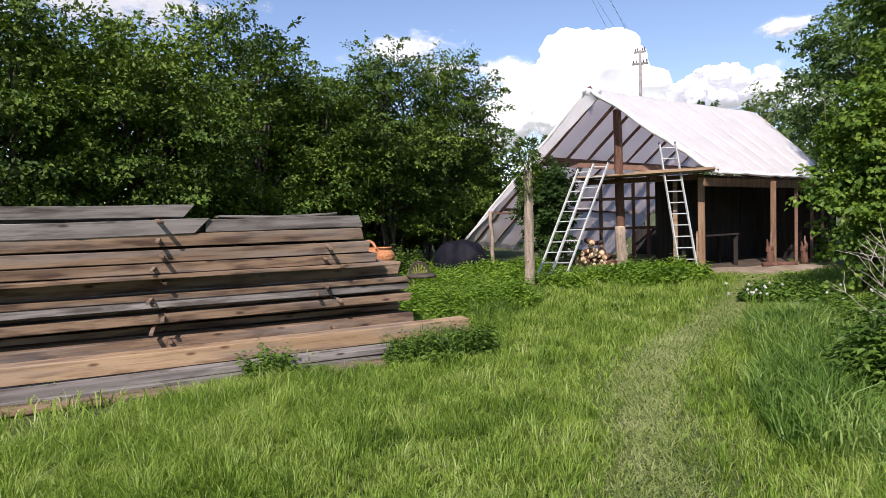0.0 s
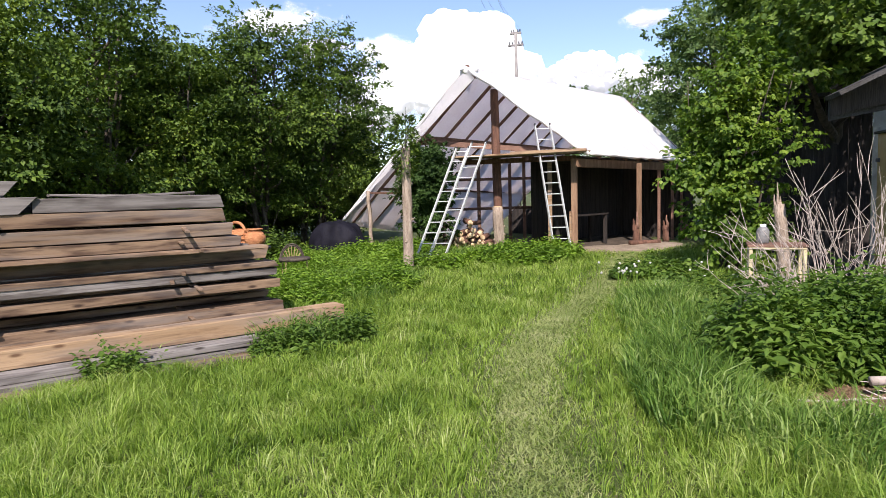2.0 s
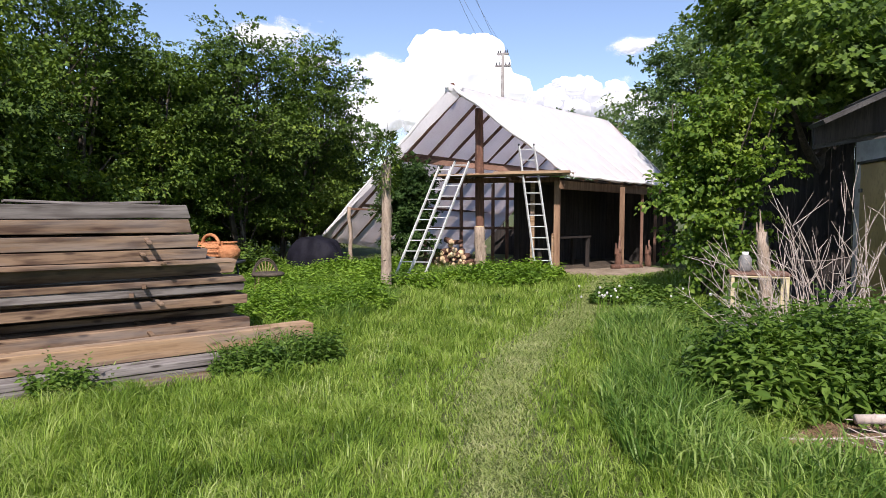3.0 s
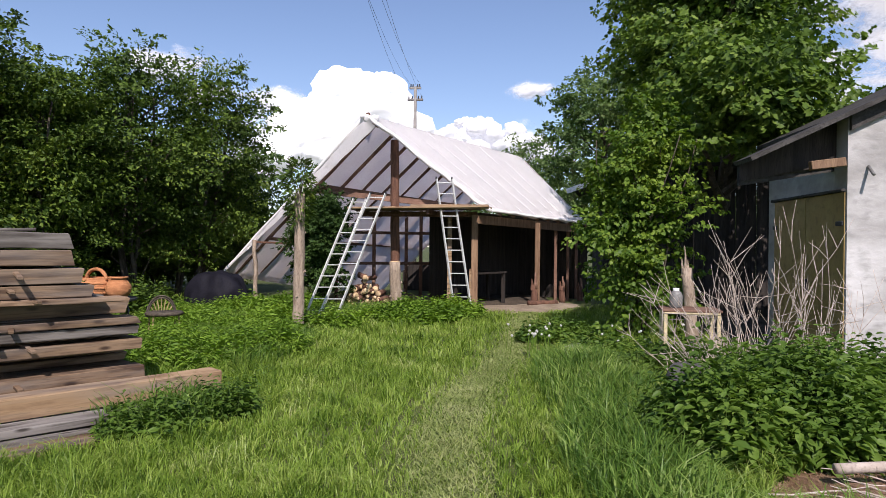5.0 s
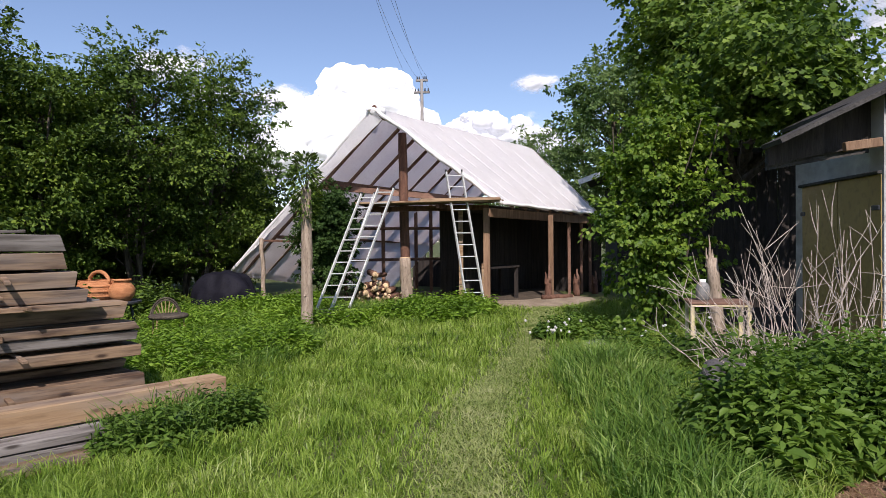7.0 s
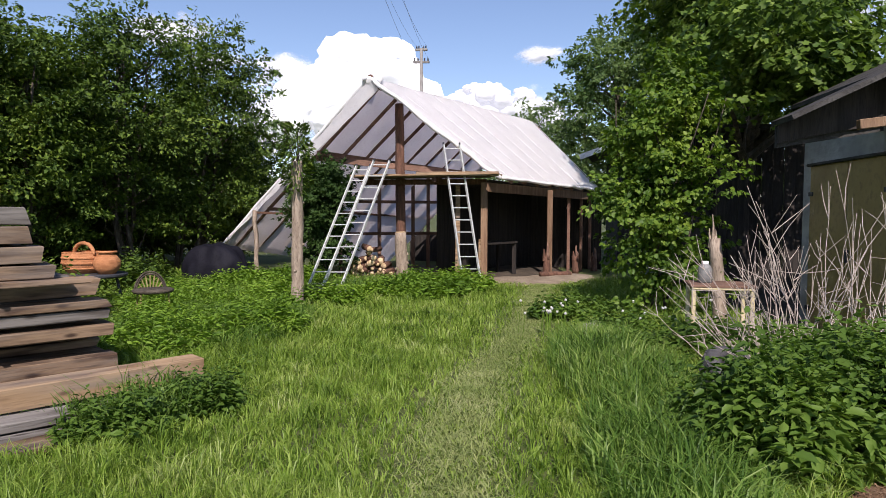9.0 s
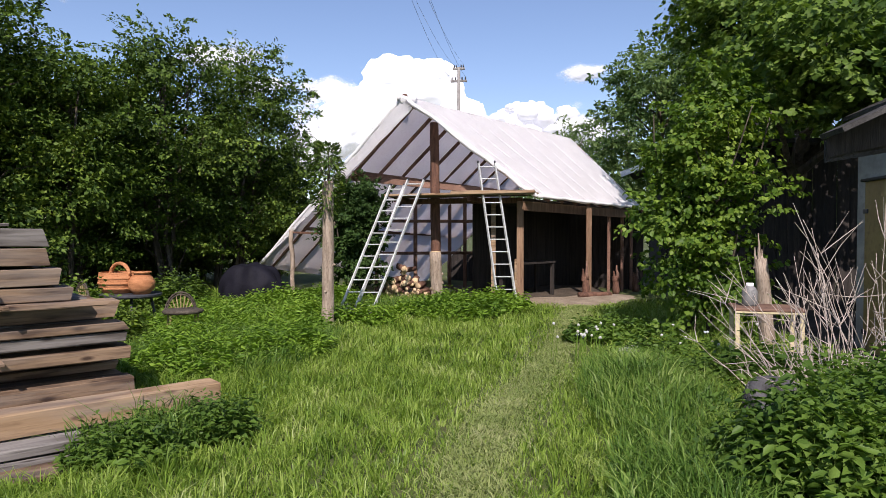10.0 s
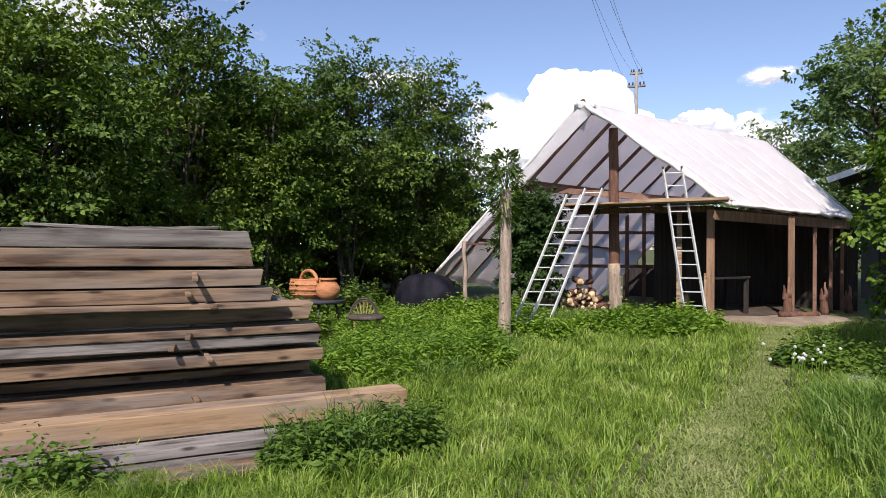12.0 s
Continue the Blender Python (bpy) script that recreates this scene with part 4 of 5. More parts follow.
def tub(at, r, h, label):
    ob = empty("mortar_tub", at, label=label, category="tub", group="black tubs")
    part("body", lathe(bmesh.new(), [(0.01, 0), (r * 0.82, 0), (r * 0.86, 0.02), (r, h), (r * 0.95, h), (r * 0.82, 0.04), (0.01, 0.03)], 24), "tub", ob, smooth=True)
    part("rim", lathe(bmesh.new(), [(r, h), (r * 1.06, h + 0.004), (r * 1.06, h + 0.025), (r * 0.97, h + 0.03), (r * 0.95, h)], 24), "tub", ob, smooth=True)


tub((-2.02, 13.55, 0.0), 0.37, 0.22, "round black plastic tub in the weeds")
tub((-3.05, 13.75, 0.0), 0.36, 0.2, "round black plastic tub in the weeds")

# basket stand
stand = empty("garden_stand", (-5.55, 12.45, 0), label="dark round garden table among weeds", category="table")
part("tabletop", lathe(bmesh.new(), [(0.01, 0.52), (0.44, 0.52), (0.46, 0.54), (0.46, 0.565), (0.44, 0.58), (0.01, 0.58)], 28), "tub", stand)
for k in range(4):
    a = math.pi / 2 * k + 0.6
    rod("leg", (0.38 * math.cos(a), 0.38 * math.sin(a), 0), (0.28 * math.cos(a), 0.28 * math.sin(a), 0.54), 0.022, "tub", stand)


def hoop(bm, c, r, high, thick, turn=0.0, n=14):
    pts = [Vector(c) + Vector((math.cos(math.pi * k / n) * r * math.cos(turn), math.cos(math.pi * k / n) * r * math.sin(turn), math.sin(math.pi * k / n) * high)) for k in range(n + 1)]
    return tube(bm, pts, thick, 7, 0.1)


basket = empty("wicker_basket", (-5.78, 12.5, 0.58), label="orange-brown wicker basket with an arched handle", category="basket")
basket.scale = (1.2, 1.2, 1.15)
part("bowl", lathe(bmesh.new(), [(0.01, 0), (0.20, 0), (0.25, 0.06), (0.27, 0.16), (0.26, 0.27), (0.235, 0.27), (0.24, 0.15), (0.19, 0.03), (0.01, 0.02)], 22), "terracotta", basket, smooth=True)
for z, r in ((0.07, 0.262), (0.14, 0.28), (0.21, 0.278), (0.275, 0.262)):
    part("wicker_band", lathe(bmesh.new(), [(r - 0.014, z - 0.016), (r - 0.004, z - 0.01), (r - 0.003, z + 0.01), (r - 0.014, z + 0.018)], 22), "terracotta", basket, smooth=True)
part("handle", hoop(bmesh.new(), (0, 0, 0.25), 0.25, 0.16, 0.026, -0.5), "terracotta", basket, "thick arched handle", True)
jug = empty("clay_pot", (-5.3, 12.35, 0.58), label="small round orange clay pot", category="pot")
jug.scale = (1.2, 1.2, 1.2)
part("body", lathe(bmesh.new(), [(0.01, 0), (0.10, 0), (0.16, 0.08), (0.17, 0.16), (0.12, 0.24), (0.09, 0.26), (0.11, 0.29), (0.09, 0.285), (0.07, 0.25), (0.01, 0.24)], 18), "terracotta", jug, smooth=True)
part("rim", lathe(bmesh.new(), [(0.10, 0.27), (0.125, 0.275), (0.125, 0.295), (0.10, 0.30)], 18), "terracotta", jug, smooth=True)


def cane_chair(at, turn, label, size=1.0):
    ob = empty("cane_chair", at, turn, label=label, category="chair")
    bm = bmesh.new()
    for s in (1.0, 0.9):
        pts = [Vector((math.cos(math.pi * k / 12) * 0.26 * s, 0, 0.40 + math.sin(math.pi * k / 12) * 0.38 * s)) * size for k in range(13)]
        tube(bm, pts, 0.013, 6)
    part("back_hoop", bm, "trunk", ob, "dark bent-wood hoop", True)
    for k in range(9):
        a = math.pi * (k + 1) / 10
        rod("back_rib", (0.08 * math.cos(a) * size, 0, 0.38 * size), (0.24 * math.cos(a) * size, 0, (0.40 + 0.34 * math.sin(a)) * size), 0.009, "wicker", ob, sides=5)
    part("seat", lathe(bmesh.new(), [(0.01, 0.36), (0.25, 0.36), (0.27, 0.385), (0.25, 0.41), (0.01, 0.40)], 20, (0, -0.22, 0)), "trunk", ob, "dark woven round seat", True)
    for x, y in ((-0.17, -0.36), (0.17, -0.36), (-0.17, -0.06), (0.17, -0.06)):
        rod("leg", (x * 1.1, y, 0), (x, y, 0.37), 0.014, "wicker", ob, sides=6)
    return ob


cane_chair((-3.98, 11.25, 0.10), 38, "yellowish cane chair with a fan-shaped back among weeds", 0.8)
cane_chair((-6.15, 12.1, 0.0), -30, "pale cane chair partly hidden behind the stack")

# split stumps by the eave posts
for x, y, h in ((1.92, 18.7, 0.85), (2.75, 20.0, 0.7), (3.35, 20.9, 0.6)):
    ob = empty("split_stump", (x, y, 0.02), rng.uniform(0, 90), label="split log stump with a torn orange-brown face", category="stump", group="stumps at the shed")
    rod("trunk", (0, 0, -0.05), (0.02, 0.02, h * 0.6), 0.09, "dark_bark", ob, sides=9, wobble=0.15, steps=4, r2=0.08)
    rod("splinter", (0.02, -0.02, h * 0.5), (0.03, 0.0, h), 0.05, "rafter", ob, "torn brown wood", 7, 0.2, 3, 0.015, 0.015)
    rod("splinter", (-0.05, 0.02, h * 0.45), (-0.06, 0.03, h * 0.8), 0.05, "dark_bark", ob, "", 6, 0.2, 3, 0.01, 0.012)
cut_log("fallen_log", (1.75, 18.35, 0.10), (2.5, 18.75, 0.09), 0.07, "dark_bark", "dark log lying on the bare soil")

# bench coloured near-black for the shed's inner shade
bench = empty("workbench", (0.55, 18.75, 0.02), 57, label="dark wooden workbench in the shade of the shed", category="bench")
boxed("top", (-0.8, -0.3, 0.78), (0.8, 0.3, 0.83), "dark_shade_wall", bench)
for x in (-0.72, 0.72):
    for y in (-0.24, 0.24):
        boxed("leg", (x - 0.04, y - 0.04, 0), (x + 0.04, y + 0.04, 0.78), "dark_shade_wall", bench)

# ---- power pole and outbuilding ----
pole = empty("power_pole", (-1.86, 24.3, 0), label="grey power pole with two crossarms and insulators", category="power pole")
rod("mast", (0, 0, -0.2), (0, 0, 6.95), 0.09, "concrete", pole, "", 8, 0, 1, 0, 0.05)
for z, w in ((6.9, 0.20), (6.5, 0.27)):
    arm = boxed("crossarm", (-w, -0.04, z - 0.035), (w, 0.04, z + 0.035), "concrete", pole)
    for x in (-w + 0.05, -w * 0.4, w * 0.4, w - 0.05):
        rod("insulator", (x, 0, z + 0.03), (x, 0, z + 0.13), 0.026, "tub", arm, sides=8, r2=0.02)
for k, (x, z) in enumerate(((-0.17, 7.03), (0.17, 7.03), (-0.26, 6.58), (0.26, 6.58))):
    pts = [Vector((-1.86 + x, 24.3, z)).lerp(Vector((-0.9 + 0.14 * k, 2.0, 7.0 - 0.05 * k)), i / 24) - Vector((0, 0, 4 * 0.85 * (i / 24) * (1 - i / 24))) for i in range(25)]
    tagged(part("power_cable", tube(bmesh.new(), pts, 0.0035, 4), "grey_plastic"), "thin dark overhead power cable", "cable", "overhead cables")

barn = empty("outbuilding", label="small dark outbuilding with a white-edged lean-to roof", category="outbuilding")
boxed("wall", (4.5, 24.0, -0.1), (8.5, 26.5, 3.3), "dark_shade_wall", barn)
beam("fascia", (3.2, 23.36, 3.30), (5.7, 22.86, 4.20), 0.05, 0.16, "white_paint", barn, "white roof-edge board")
part("roof", box(bmesh.new(), (0, 0, 0), (6.0, 3.2, 0.08), Matrix.Translation((3.4, 23.45, 3.38)) @ Matrix.Rotation(radians(-11), 4, "Z") @ Matrix.Rotation(radians(-19), 4, "Y")), "felt", barn)

# added near-black wall and roof that stand in for the darkness under the maple
backdrop = empty("shade_backdrop", label="added near-black board backdrop standing in for deep shade under the maple", category="shed")
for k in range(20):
    boxed("wall_board", (4.35 + 0.22 * k, 16.6 + 0.012 * (k % 2), -0.05), (4.56 + 0.22 * k, 16.63 + 0.012 * (k % 2), 3.25), "dark_shade_wall", backdrop, bevel=0.0)
part("roof", box(bmesh.new(), (4.3, 16.3, 3.26), (8.9, 18.5, 3.34)), "felt", backdrop)

# ---- whitewashed hut ----
hut = empty("hut", label="whitewashed hut with patchy plaster and a sloping felt roof", category="hut")
hut.matrix_world = Matrix.Translation((-0.0262, -0.3638, -0.2516)) @ Matrix.Scale(1.17, 4)


def slope(x):
    return 2.36 + 0.475 * (x - 3.32)


def prism(name, poly, y0, y1, mat, parent, label=""):
    """A plate whose outline lies in the x-z plane, from y0 to y1."""
    bm = bmesh.new()
    a = [bm.verts.new((x, y0, z)) for x, z in poly]
    b = [bm.verts.new((x, y1, z)) for x, z in poly]
    bm.faces.new(a[::-1])
    bm.faces.new(b)
    for i in range(len(poly)):
        j = (i + 1) % len(poly)
        bm.faces.new((a[i], a[j], b[j], b[i]))
    bmesh.ops.recalc_face_normals(bm, faces=bm.faces)
    return part(name, bm, mat, parent, label)


XR = 8.6
prism("front_wall", [(4.42, -0.1), (XR, -0.1), (XR, slope(6.8) - 0.9), (6.8, slope(6.8) - 0.02), (4.42, slope(4.42) - 0.02)], 9.04, 9.29, "plaster", hut, "white plaster with grey patches and cracks")
bm = bmesh.new()
box(bm, (4.42, 9.292, -0.1), (4.66, 9.31, 2.78))
box(bm, (4.42, 10.80, -0.1), (4.66, 10.98, 2.78))
box(bm, (4.42, 9.31, 2.13), (4.66, 10.80, 2.78))
part("door_wall", bm, "plaster", hut, "shaded white side wall")
boxed("rear_wall", (4.67, 10.76, -0.1), (XR, 10.98, 2.85), "plaster", hut)
prism("roof", [(4.30, slope(4.30)), (6.8, slope(6.8)), (XR + 0.3, slope(6.8) - 0.95), (XR + 0.3, slope(6.8) - 0.86), (6.8, slope(6.8) + 0.06), (4.30, slope(4.30) + 0.05)], 8.86, 11.1, "felt", hut, "dark roofing felt with a ragged edge")
prism("canopy", [(3.40, slope(3.40)), (4.298, slope(4.298)), (4.298, slope(4.298) + 0.05), (3.38, slope(3.38) + 0.05)], 8.86, 9.34, "felt", hut, "felt-covered canopy over the door")
# dark panel added where the open canopy recess lies in shade
prism("canopy_back", [(3.42, slope(3.42) - 0.01), (4.415, slope(4.415) - 0.01), (4.415, 2.34), (3.42, 2.18)], 9.30, 9.33, "felt", hut, "added dark panel for the shaded recess under the canopy")
# dark strip in place of the roof overhang's shadow on the plaster
prism("verge_board", [(4.43, slope(4.43) - 0.16), (6.8, slope(6.8) - 0.16), (6.8, slope(6.8) - 0.01), (4.43, slope(4.43) - 0.01)], 8.99, 9.035, "felt", hut)
# second added panel, its dark colour standing for the recess's shade
prism("canopy_side", [(3.42, slope(3.42) - 0.01), (4.415, slope(4.415) - 0.01), (4.415, 2.40), (3.9, 2.32), (3.42, 2.22)], 9.26, 9.285, "dark_shade_wall", hut, "added dark panel for the shade at the canopy's end")
beam("bracket_beam", (4.36, 8.98, 2.40), (4.02, 8.98, 2.36), 0.08, 0.09, "post_wood", hut, "weathered brown bracket beam")
door = boxed("door", (4.407, 9.07, 0.06), (4.418, 9.91, 2.10), "ochre", hut, "ochre painted boarded door leaf", 0.002)
boxed("batten", (4.393, 9.10, 0.5), (4.406, 9.88, 0.6), "ochre", door)
boxed("handle", (4.37, 9.84, 1.02), (4.406, 9.87, 1.16), "tub", door)
door_b = boxed("door", (4.407, 9.93, 0.06), (4.418, 10.77, 2.10), "ochre", hut, "ochre painted boarded door leaf", 0.002)
boxed("batten", (4.393, 9.96, 0.5), (4.406, 10.74, 0.6), "ochre", door_b)
for z in (0.4, 1.75):
    boxed("hinge", (4.39, 9.08, z), (4.406, 9.22, z + 0.05), "tub", door)
    boxed("hinge", (4.39, 10.68, z), (4.406, 10.79, z + 0.05), "tub", door_b)
boxed("door_head", (4.37, 9.06, 2.103), (4.417, 10.81, 2.135), "felt", hut)
rod("wall_bracket", (4.62, 9.03, 2.36), (4.58, 8.86, 2.26), 0.016, "grey_plastic", hut, "grey conduit stub on the wall")


# ---- table, tyre, broken trunk ----
table = empty("garden_table", (3.38, 10.45, 0), -8, label="small brown-topped table with cream legs in the weeds", category="table")
boxed("tabletop", (-0.36, -0.28, 0.715), (0.34, 0.28, 0.745), "rafter", table, "brown wooden top")
boxed("apron", (-0.34, -0.275, 0.69), (0.32, -0.255, 0.714), "cream", table, "cream edge rail")
for x, y in ((-0.32, -0.24), (0.30, -0.24), (-0.32, 0.24), (0.30, 0.24)):
    boxed("leg", (x - 0.022, y - 0.022, -0.05), (x + 0.022, y + 0.022, 0.714), "cream", table)
jar = empty("plastic_canister", (3.22, 10.5, 0.745), label="grey translucent plastic canister on the table", category="canister")
part("body", lathe(bmesh.new(), [(0.01, 0), (0.075, 0), (0.08, 0.02), (0.08, 0.16), (0.06, 0.20), (0.035, 0.22), (0.01, 0.22)], 16), "grey_plastic", jar, smooth=True)
part("cap", lathe(bmesh.new(), [(0.038, 0.215), (0.04, 0.25), (0.01, 0.252)], 14), "white_paint", jar, smooth=True)
snag = empty("broken_trunk", (3.66, 11.6, 0), label="broken pale tree trunk with a splintered top", category="trunk")
rod("trunk", (0.12, 0, -0.1), (0.0, 0, 1.22), 0.10, "bark", snag, "", 10, 0.08, 5, 0.006, 0.078)
for x, h in ((-0.045, 1.36), (-0.01, 1.54), (0.035, 1.34), (0.02, 1.28)):
    rod("splinter", (x * 0.9, 0, 1.10), (x - 0.02, 0.01, h), 0.034, "bark", snag, "", 5, 0.25, 3, 0.01, 0.006)

tyre = empty("car_tyre", (2.82, 8.15, 0.28), 20, label="old grey car tyre lying tilted in the nettles", category="tyre")
tyre.matrix_world = pose(2.80, 8.05, 0.235, 26, 5, 25)
bm = bmesh.new()
prof = [(0.19, -0.07), (0.24, -0.095), (0.29, -0.09), (0.315, -0.06), (0.315, 0.06), (0.29, 0.09), (0.24, 0.095), (0.19, 0.07), (0.2, 0.0), (0.19, -0.07)]
part("casing", lathe(bm, prof, 32), "rubber", tyre, smooth=True)
bm = bmesh.new()
for k in range(40):
    a = 2 * math.pi * k / 40
    for z0, z1 in ((-0.058, -0.006), (0.006, 0.058)):
        box(bm, (0.312, -0.017, z0), (0.324, 0.017, z1), Matrix.Rotation(a + (0.07 if z0 > 0 else 0), 4, "Z"))
part("tread", bm, "rubber", tyre)
cut_log("fallen_branch", (3.02, 6.15, 0.15), (4.4, 6.35, 0.17), 0.034, "stalk", "grey fallen branch lying on the debris")
cut_log("fallen_branch", (2.95, 5.75, 0.07), (4.0, 6.0, 0.10), 0.03, "dark_bark", "thin brown fallen branch on the debris")


for k in range(44):
    x, y, a = rng.uniform(2.8, 4.1), rng.uniform(5.4, 6.3), rng.uniform(0, 3.14)
    d = Vector((math.cos(a), math.sin(a), 0)) * rng.uniform(0.15, 0.4)
    p = Vector((x, y, 0.075))
    tagged(rod("dry_twig", p - d, p + d + Vector((0, 0, rng.uniform(0, 0.06))), 0.008, "stalk", sides=5, steps=4, bend=0.02, r2=0.003),
           "dry brown twig lying on littered earth", "twig", "twigs on the debris")


def dead_shrub(x, y, count, high, lean, spread):
    ob = empty("dead_shrub", label="clump of pale dry bare stalks", category="dead shrub", group="dry stalks by the hut")
    for k in range(count):
        a = rng.uniform(0, 6.28)
        base = Vector((x + rng.uniform(-0.3, 0.3), y + rng.uniform(-0.3, 0.3), -0.02))
        d = Vector((lean[0] + spread * math.cos(a), lean[1] + spread * math.sin(a), 1.0)).normalized()
        h = high * rng.uniform(0.55, 1.15)
        bend = Vector((rng.uniform(-1, 1), rng.uniform(-1, 1), 0)) * 0.22 * h
        pts = [base + d * h * f + bend * f * f + Vector(rng.uniform(-1, 1, 3)) * 0.018 for f in np.linspace(0, 1, 7)]
        st = part("stem", tube(bmesh.new(), pts, [0.006 - 0.0042 * i / 6 for i in range(7)], 5), "stalk", ob, smooth=True)
        for j in range(4):
            bm = bmesh.new()
            i = int(rng.integers(2, 6))
            q = pts[i]
            e = q + (d + Vector(rng.uniform(-0.9, 0.9, 3))).normalized() * h * rng.uniform(0.12, 0.3)
            tube(bm, [q, q.lerp(e, 0.5) + Vector(rng.uniform(-1, 1, 3)) * 0.015, e], [0.004, 0.003, 0.0015], 4)
            part("side_shoot", bm, "stalk", st)


for x, y, c, h, lean, sp in [(3.75, 9.0, 15, 1.75, (0.05, 0.0), 0.30), (4.05, 8.7, 14, 1.6, (0.25, 0.05), 0.35), (3.45, 9.2, 12, 1.35, (-0.45, 0.05), 0.45),
                             (3.15, 8.7, 12, 1.15, (-0.75, 0.0), 0.45), (4.3, 8.45, 10, 1.3, (0.3, 0.0), 0.4), (3.3, 8.2, 8, 0.9, (-1.0, -0.1), 0.4), (3.95, 9.5, 8, 1.7, (-0.1, 0.0), 0.25)]:
    dead_shrub(x, y, c, h, lean, sp)

# ---- flowers and stones ----
for k in range(28):
    if k < 17:
        x, y, h = 1.45 + rng.normal() * 0.16, 11.0 + rng.normal() * 0.22, rng.uniform(0.24, 0.46)
    else:
        x, y, h = rng.uniform(1.7, 3.6), rng.uniform(10.3, 11.4), rng.uniform(0.22, 0.45)
    ob = empty("dandelion", (x, y, 0), label="dandelion gone to seed with a white globe head", category="flower", group="dandelion clocks")
    rod("stem", (0, 0, -0.02), (0.03, 0.01, h), 0.004, "herb", ob, sides=5)
    bm = bmesh.new()
    bmesh.ops.create_icosphere(bm, subdivisions=2, radius=0.017, matrix=Matrix.Translation((0.03, 0.01, h)))
    for v in bm.verts:
        v.co += (v.co - Vector((0.03, 0.01, h))) * rng.uniform(-0.2, 0.2)
    part("seed_head", bm, "seed", ob)
for x, y, s in ((2.0, 10.9, 0.17), (2.25, 10.8, 0.12), (1.75, 10.7, 0.1)):
    bm = bmesh.new()
    bmesh.ops.create_icosphere(bm, subdivisions=3, radius=s)
    for v in bm.verts:
        v.co *= 1 + 0.35 * noise.noise(v.co * 8 + Vector((x, y, 0)))
        v.co.z *= 0.7
    ob = part("stone", bm, "stone", smooth=True)
    ob.location = (x, y, s * 0.45)
    tagged(ob, "pale rough stone in the grass", "stone", "stones by the flowers")


# ---- low plants ----
def herb_bed(name, spots, mat, label, leaf=0.085, narrow=0.5, high=(0.4, 0.75), levels=8, shape=LEAF6, droop=0.35):
    """Upright stems with pairs of leaves; spots: x, y, rx, ry, number of plants."""
    P = []
    for x, y, rx, ry, n in spots:
        a, r = rng.uniform(0, 6.28, n), np.sqrt(rng.random(n))
        h = rng.uniform(*high, n) * (1.08 - 0.5 * r ** 2) * (0.72 + 0.5 * (0.5 + 0.5 * np.sin(5.1 * x + 9 * r * np.cos(a)) * np.cos(7 * r * np.sin(a) + y)))
        P.append(np.stack([x + rx * r * np.cos(a), y + ry * r * np.sin(a), h], 1))
    P = np.concatenate(P)
    n = len(P)
    lean = rng.normal(size=(n, 2)) * 0.10
    place, axis, up, length = [], [], [], []
    for k in range(levels):
        f = 0.30 + 0.70 * k / (levels - 1)
        z = P[:, 2] * f
        c = np.stack([P[:, 0] + lean[:, 0] * f, P[:, 1] + lean[:, 1] * f, z + rise(P[:, 0], P[:, 1])], 1)
        turn = rng.uniform(0, 6.28, n)
        for s in (0, math.pi):
            ax = np.stack([np.cos(turn + s), np.sin(turn + s), rng.uniform(-droop, 0.35, n) + 0.5 * (k == levels - 1)], 1)
            place.append(c + ax * 0.012)
            axis.append(ax)
            up.append(unit(np.array((0, 0, 1.0)) + rng.normal(size=(n, 3)) * 0.36 - 0.3 * ax * (1, 1, 0)))
            length.append(leaf * rng.uniform(0.7, 1.25, n) * (1.15 - 0.55 * max(0, f - 0.6) / 0.4))
    place, axis, up, length = (np.concatenate(q) for q in (place, axis, up, length))
    v, f = leaves(place, axis, up, length, length * narrow * 1.2, shape)
    # stems: three-sided spikes
    w = 0.004
    tri = np.array([(w, 0), (-w / 2, w * 0.87), (-w / 2, -w * 0.87)])
    sv = np.concatenate([np.concatenate([P[:, None, :2] + tri[None], np.zeros((n, 3, 1)) - 0.02], 2), np.stack([P[:, 0] + lean[:, 0], P[:, 1] + lean[:, 1], P[:, 2]], 1)[:, None]], 1)
    sf = np.array([(0, 1, 3), (1, 2, 3), (2, 0, 3)])[None] + (np.arange(n) * 4)[:, None, None] + len(v)
    tagged(tri_mesh(name, np.concatenate([v, sv.reshape(-1, 3)]), np.concatenate([f, sf.reshape(-1, 3)]), mat), label, "plants", kind="stuff")


herb_bed("nettle_bed", [(3.2, 7.05, 0.85, 0.6, 850), (2.5, 6.8, 0.45, 0.5, 380), (3.7, 7.7, 0.9, 0.75, 620), (4.6, 7.7, 0.9, 0.8, 520)],
         "nettle", "dense bed of dark green stinging nettles", 0.105, 0.46, (0.28, 0.78), 9, droop=0.65)
herb_bed("weed_bed", [(2.4, 10.9, 0.5, 0.4, 60), (2.9, 9.9, 0.7, 0.5, 110), (3.5, 9.6, 0.8, 0.4, 120), (1.9, 12.5, 0.6, 0.5, 120), (4.2, 9.8, 0.3, 0.6, 60)],
         "nettle", "low green weeds round the table and bush", 0.10, 0.55, (0.2, 0.42), 6)
herb_bed("herb_clump", [(-2.0, 10.4, 0.40, 0.40, 200), (-2.7, 11.7, 0.8, 0.6, 260), (-3.3, 10.6, 0.7, 0.7, 320), (-3.9, 12.1, 0.9, 0.7, 360), (-2.75, 9.3, 0.55, 0.55, 200), (-4.6, 13.2, 0.9, 0.6, 240), (-2.4, 9.9, 0.5, 0.5, 160)],
         "herb", "bright green tall weeds beside the log post", 0.105, 0.28, (0.14, 0.52), 9, LEAF4)
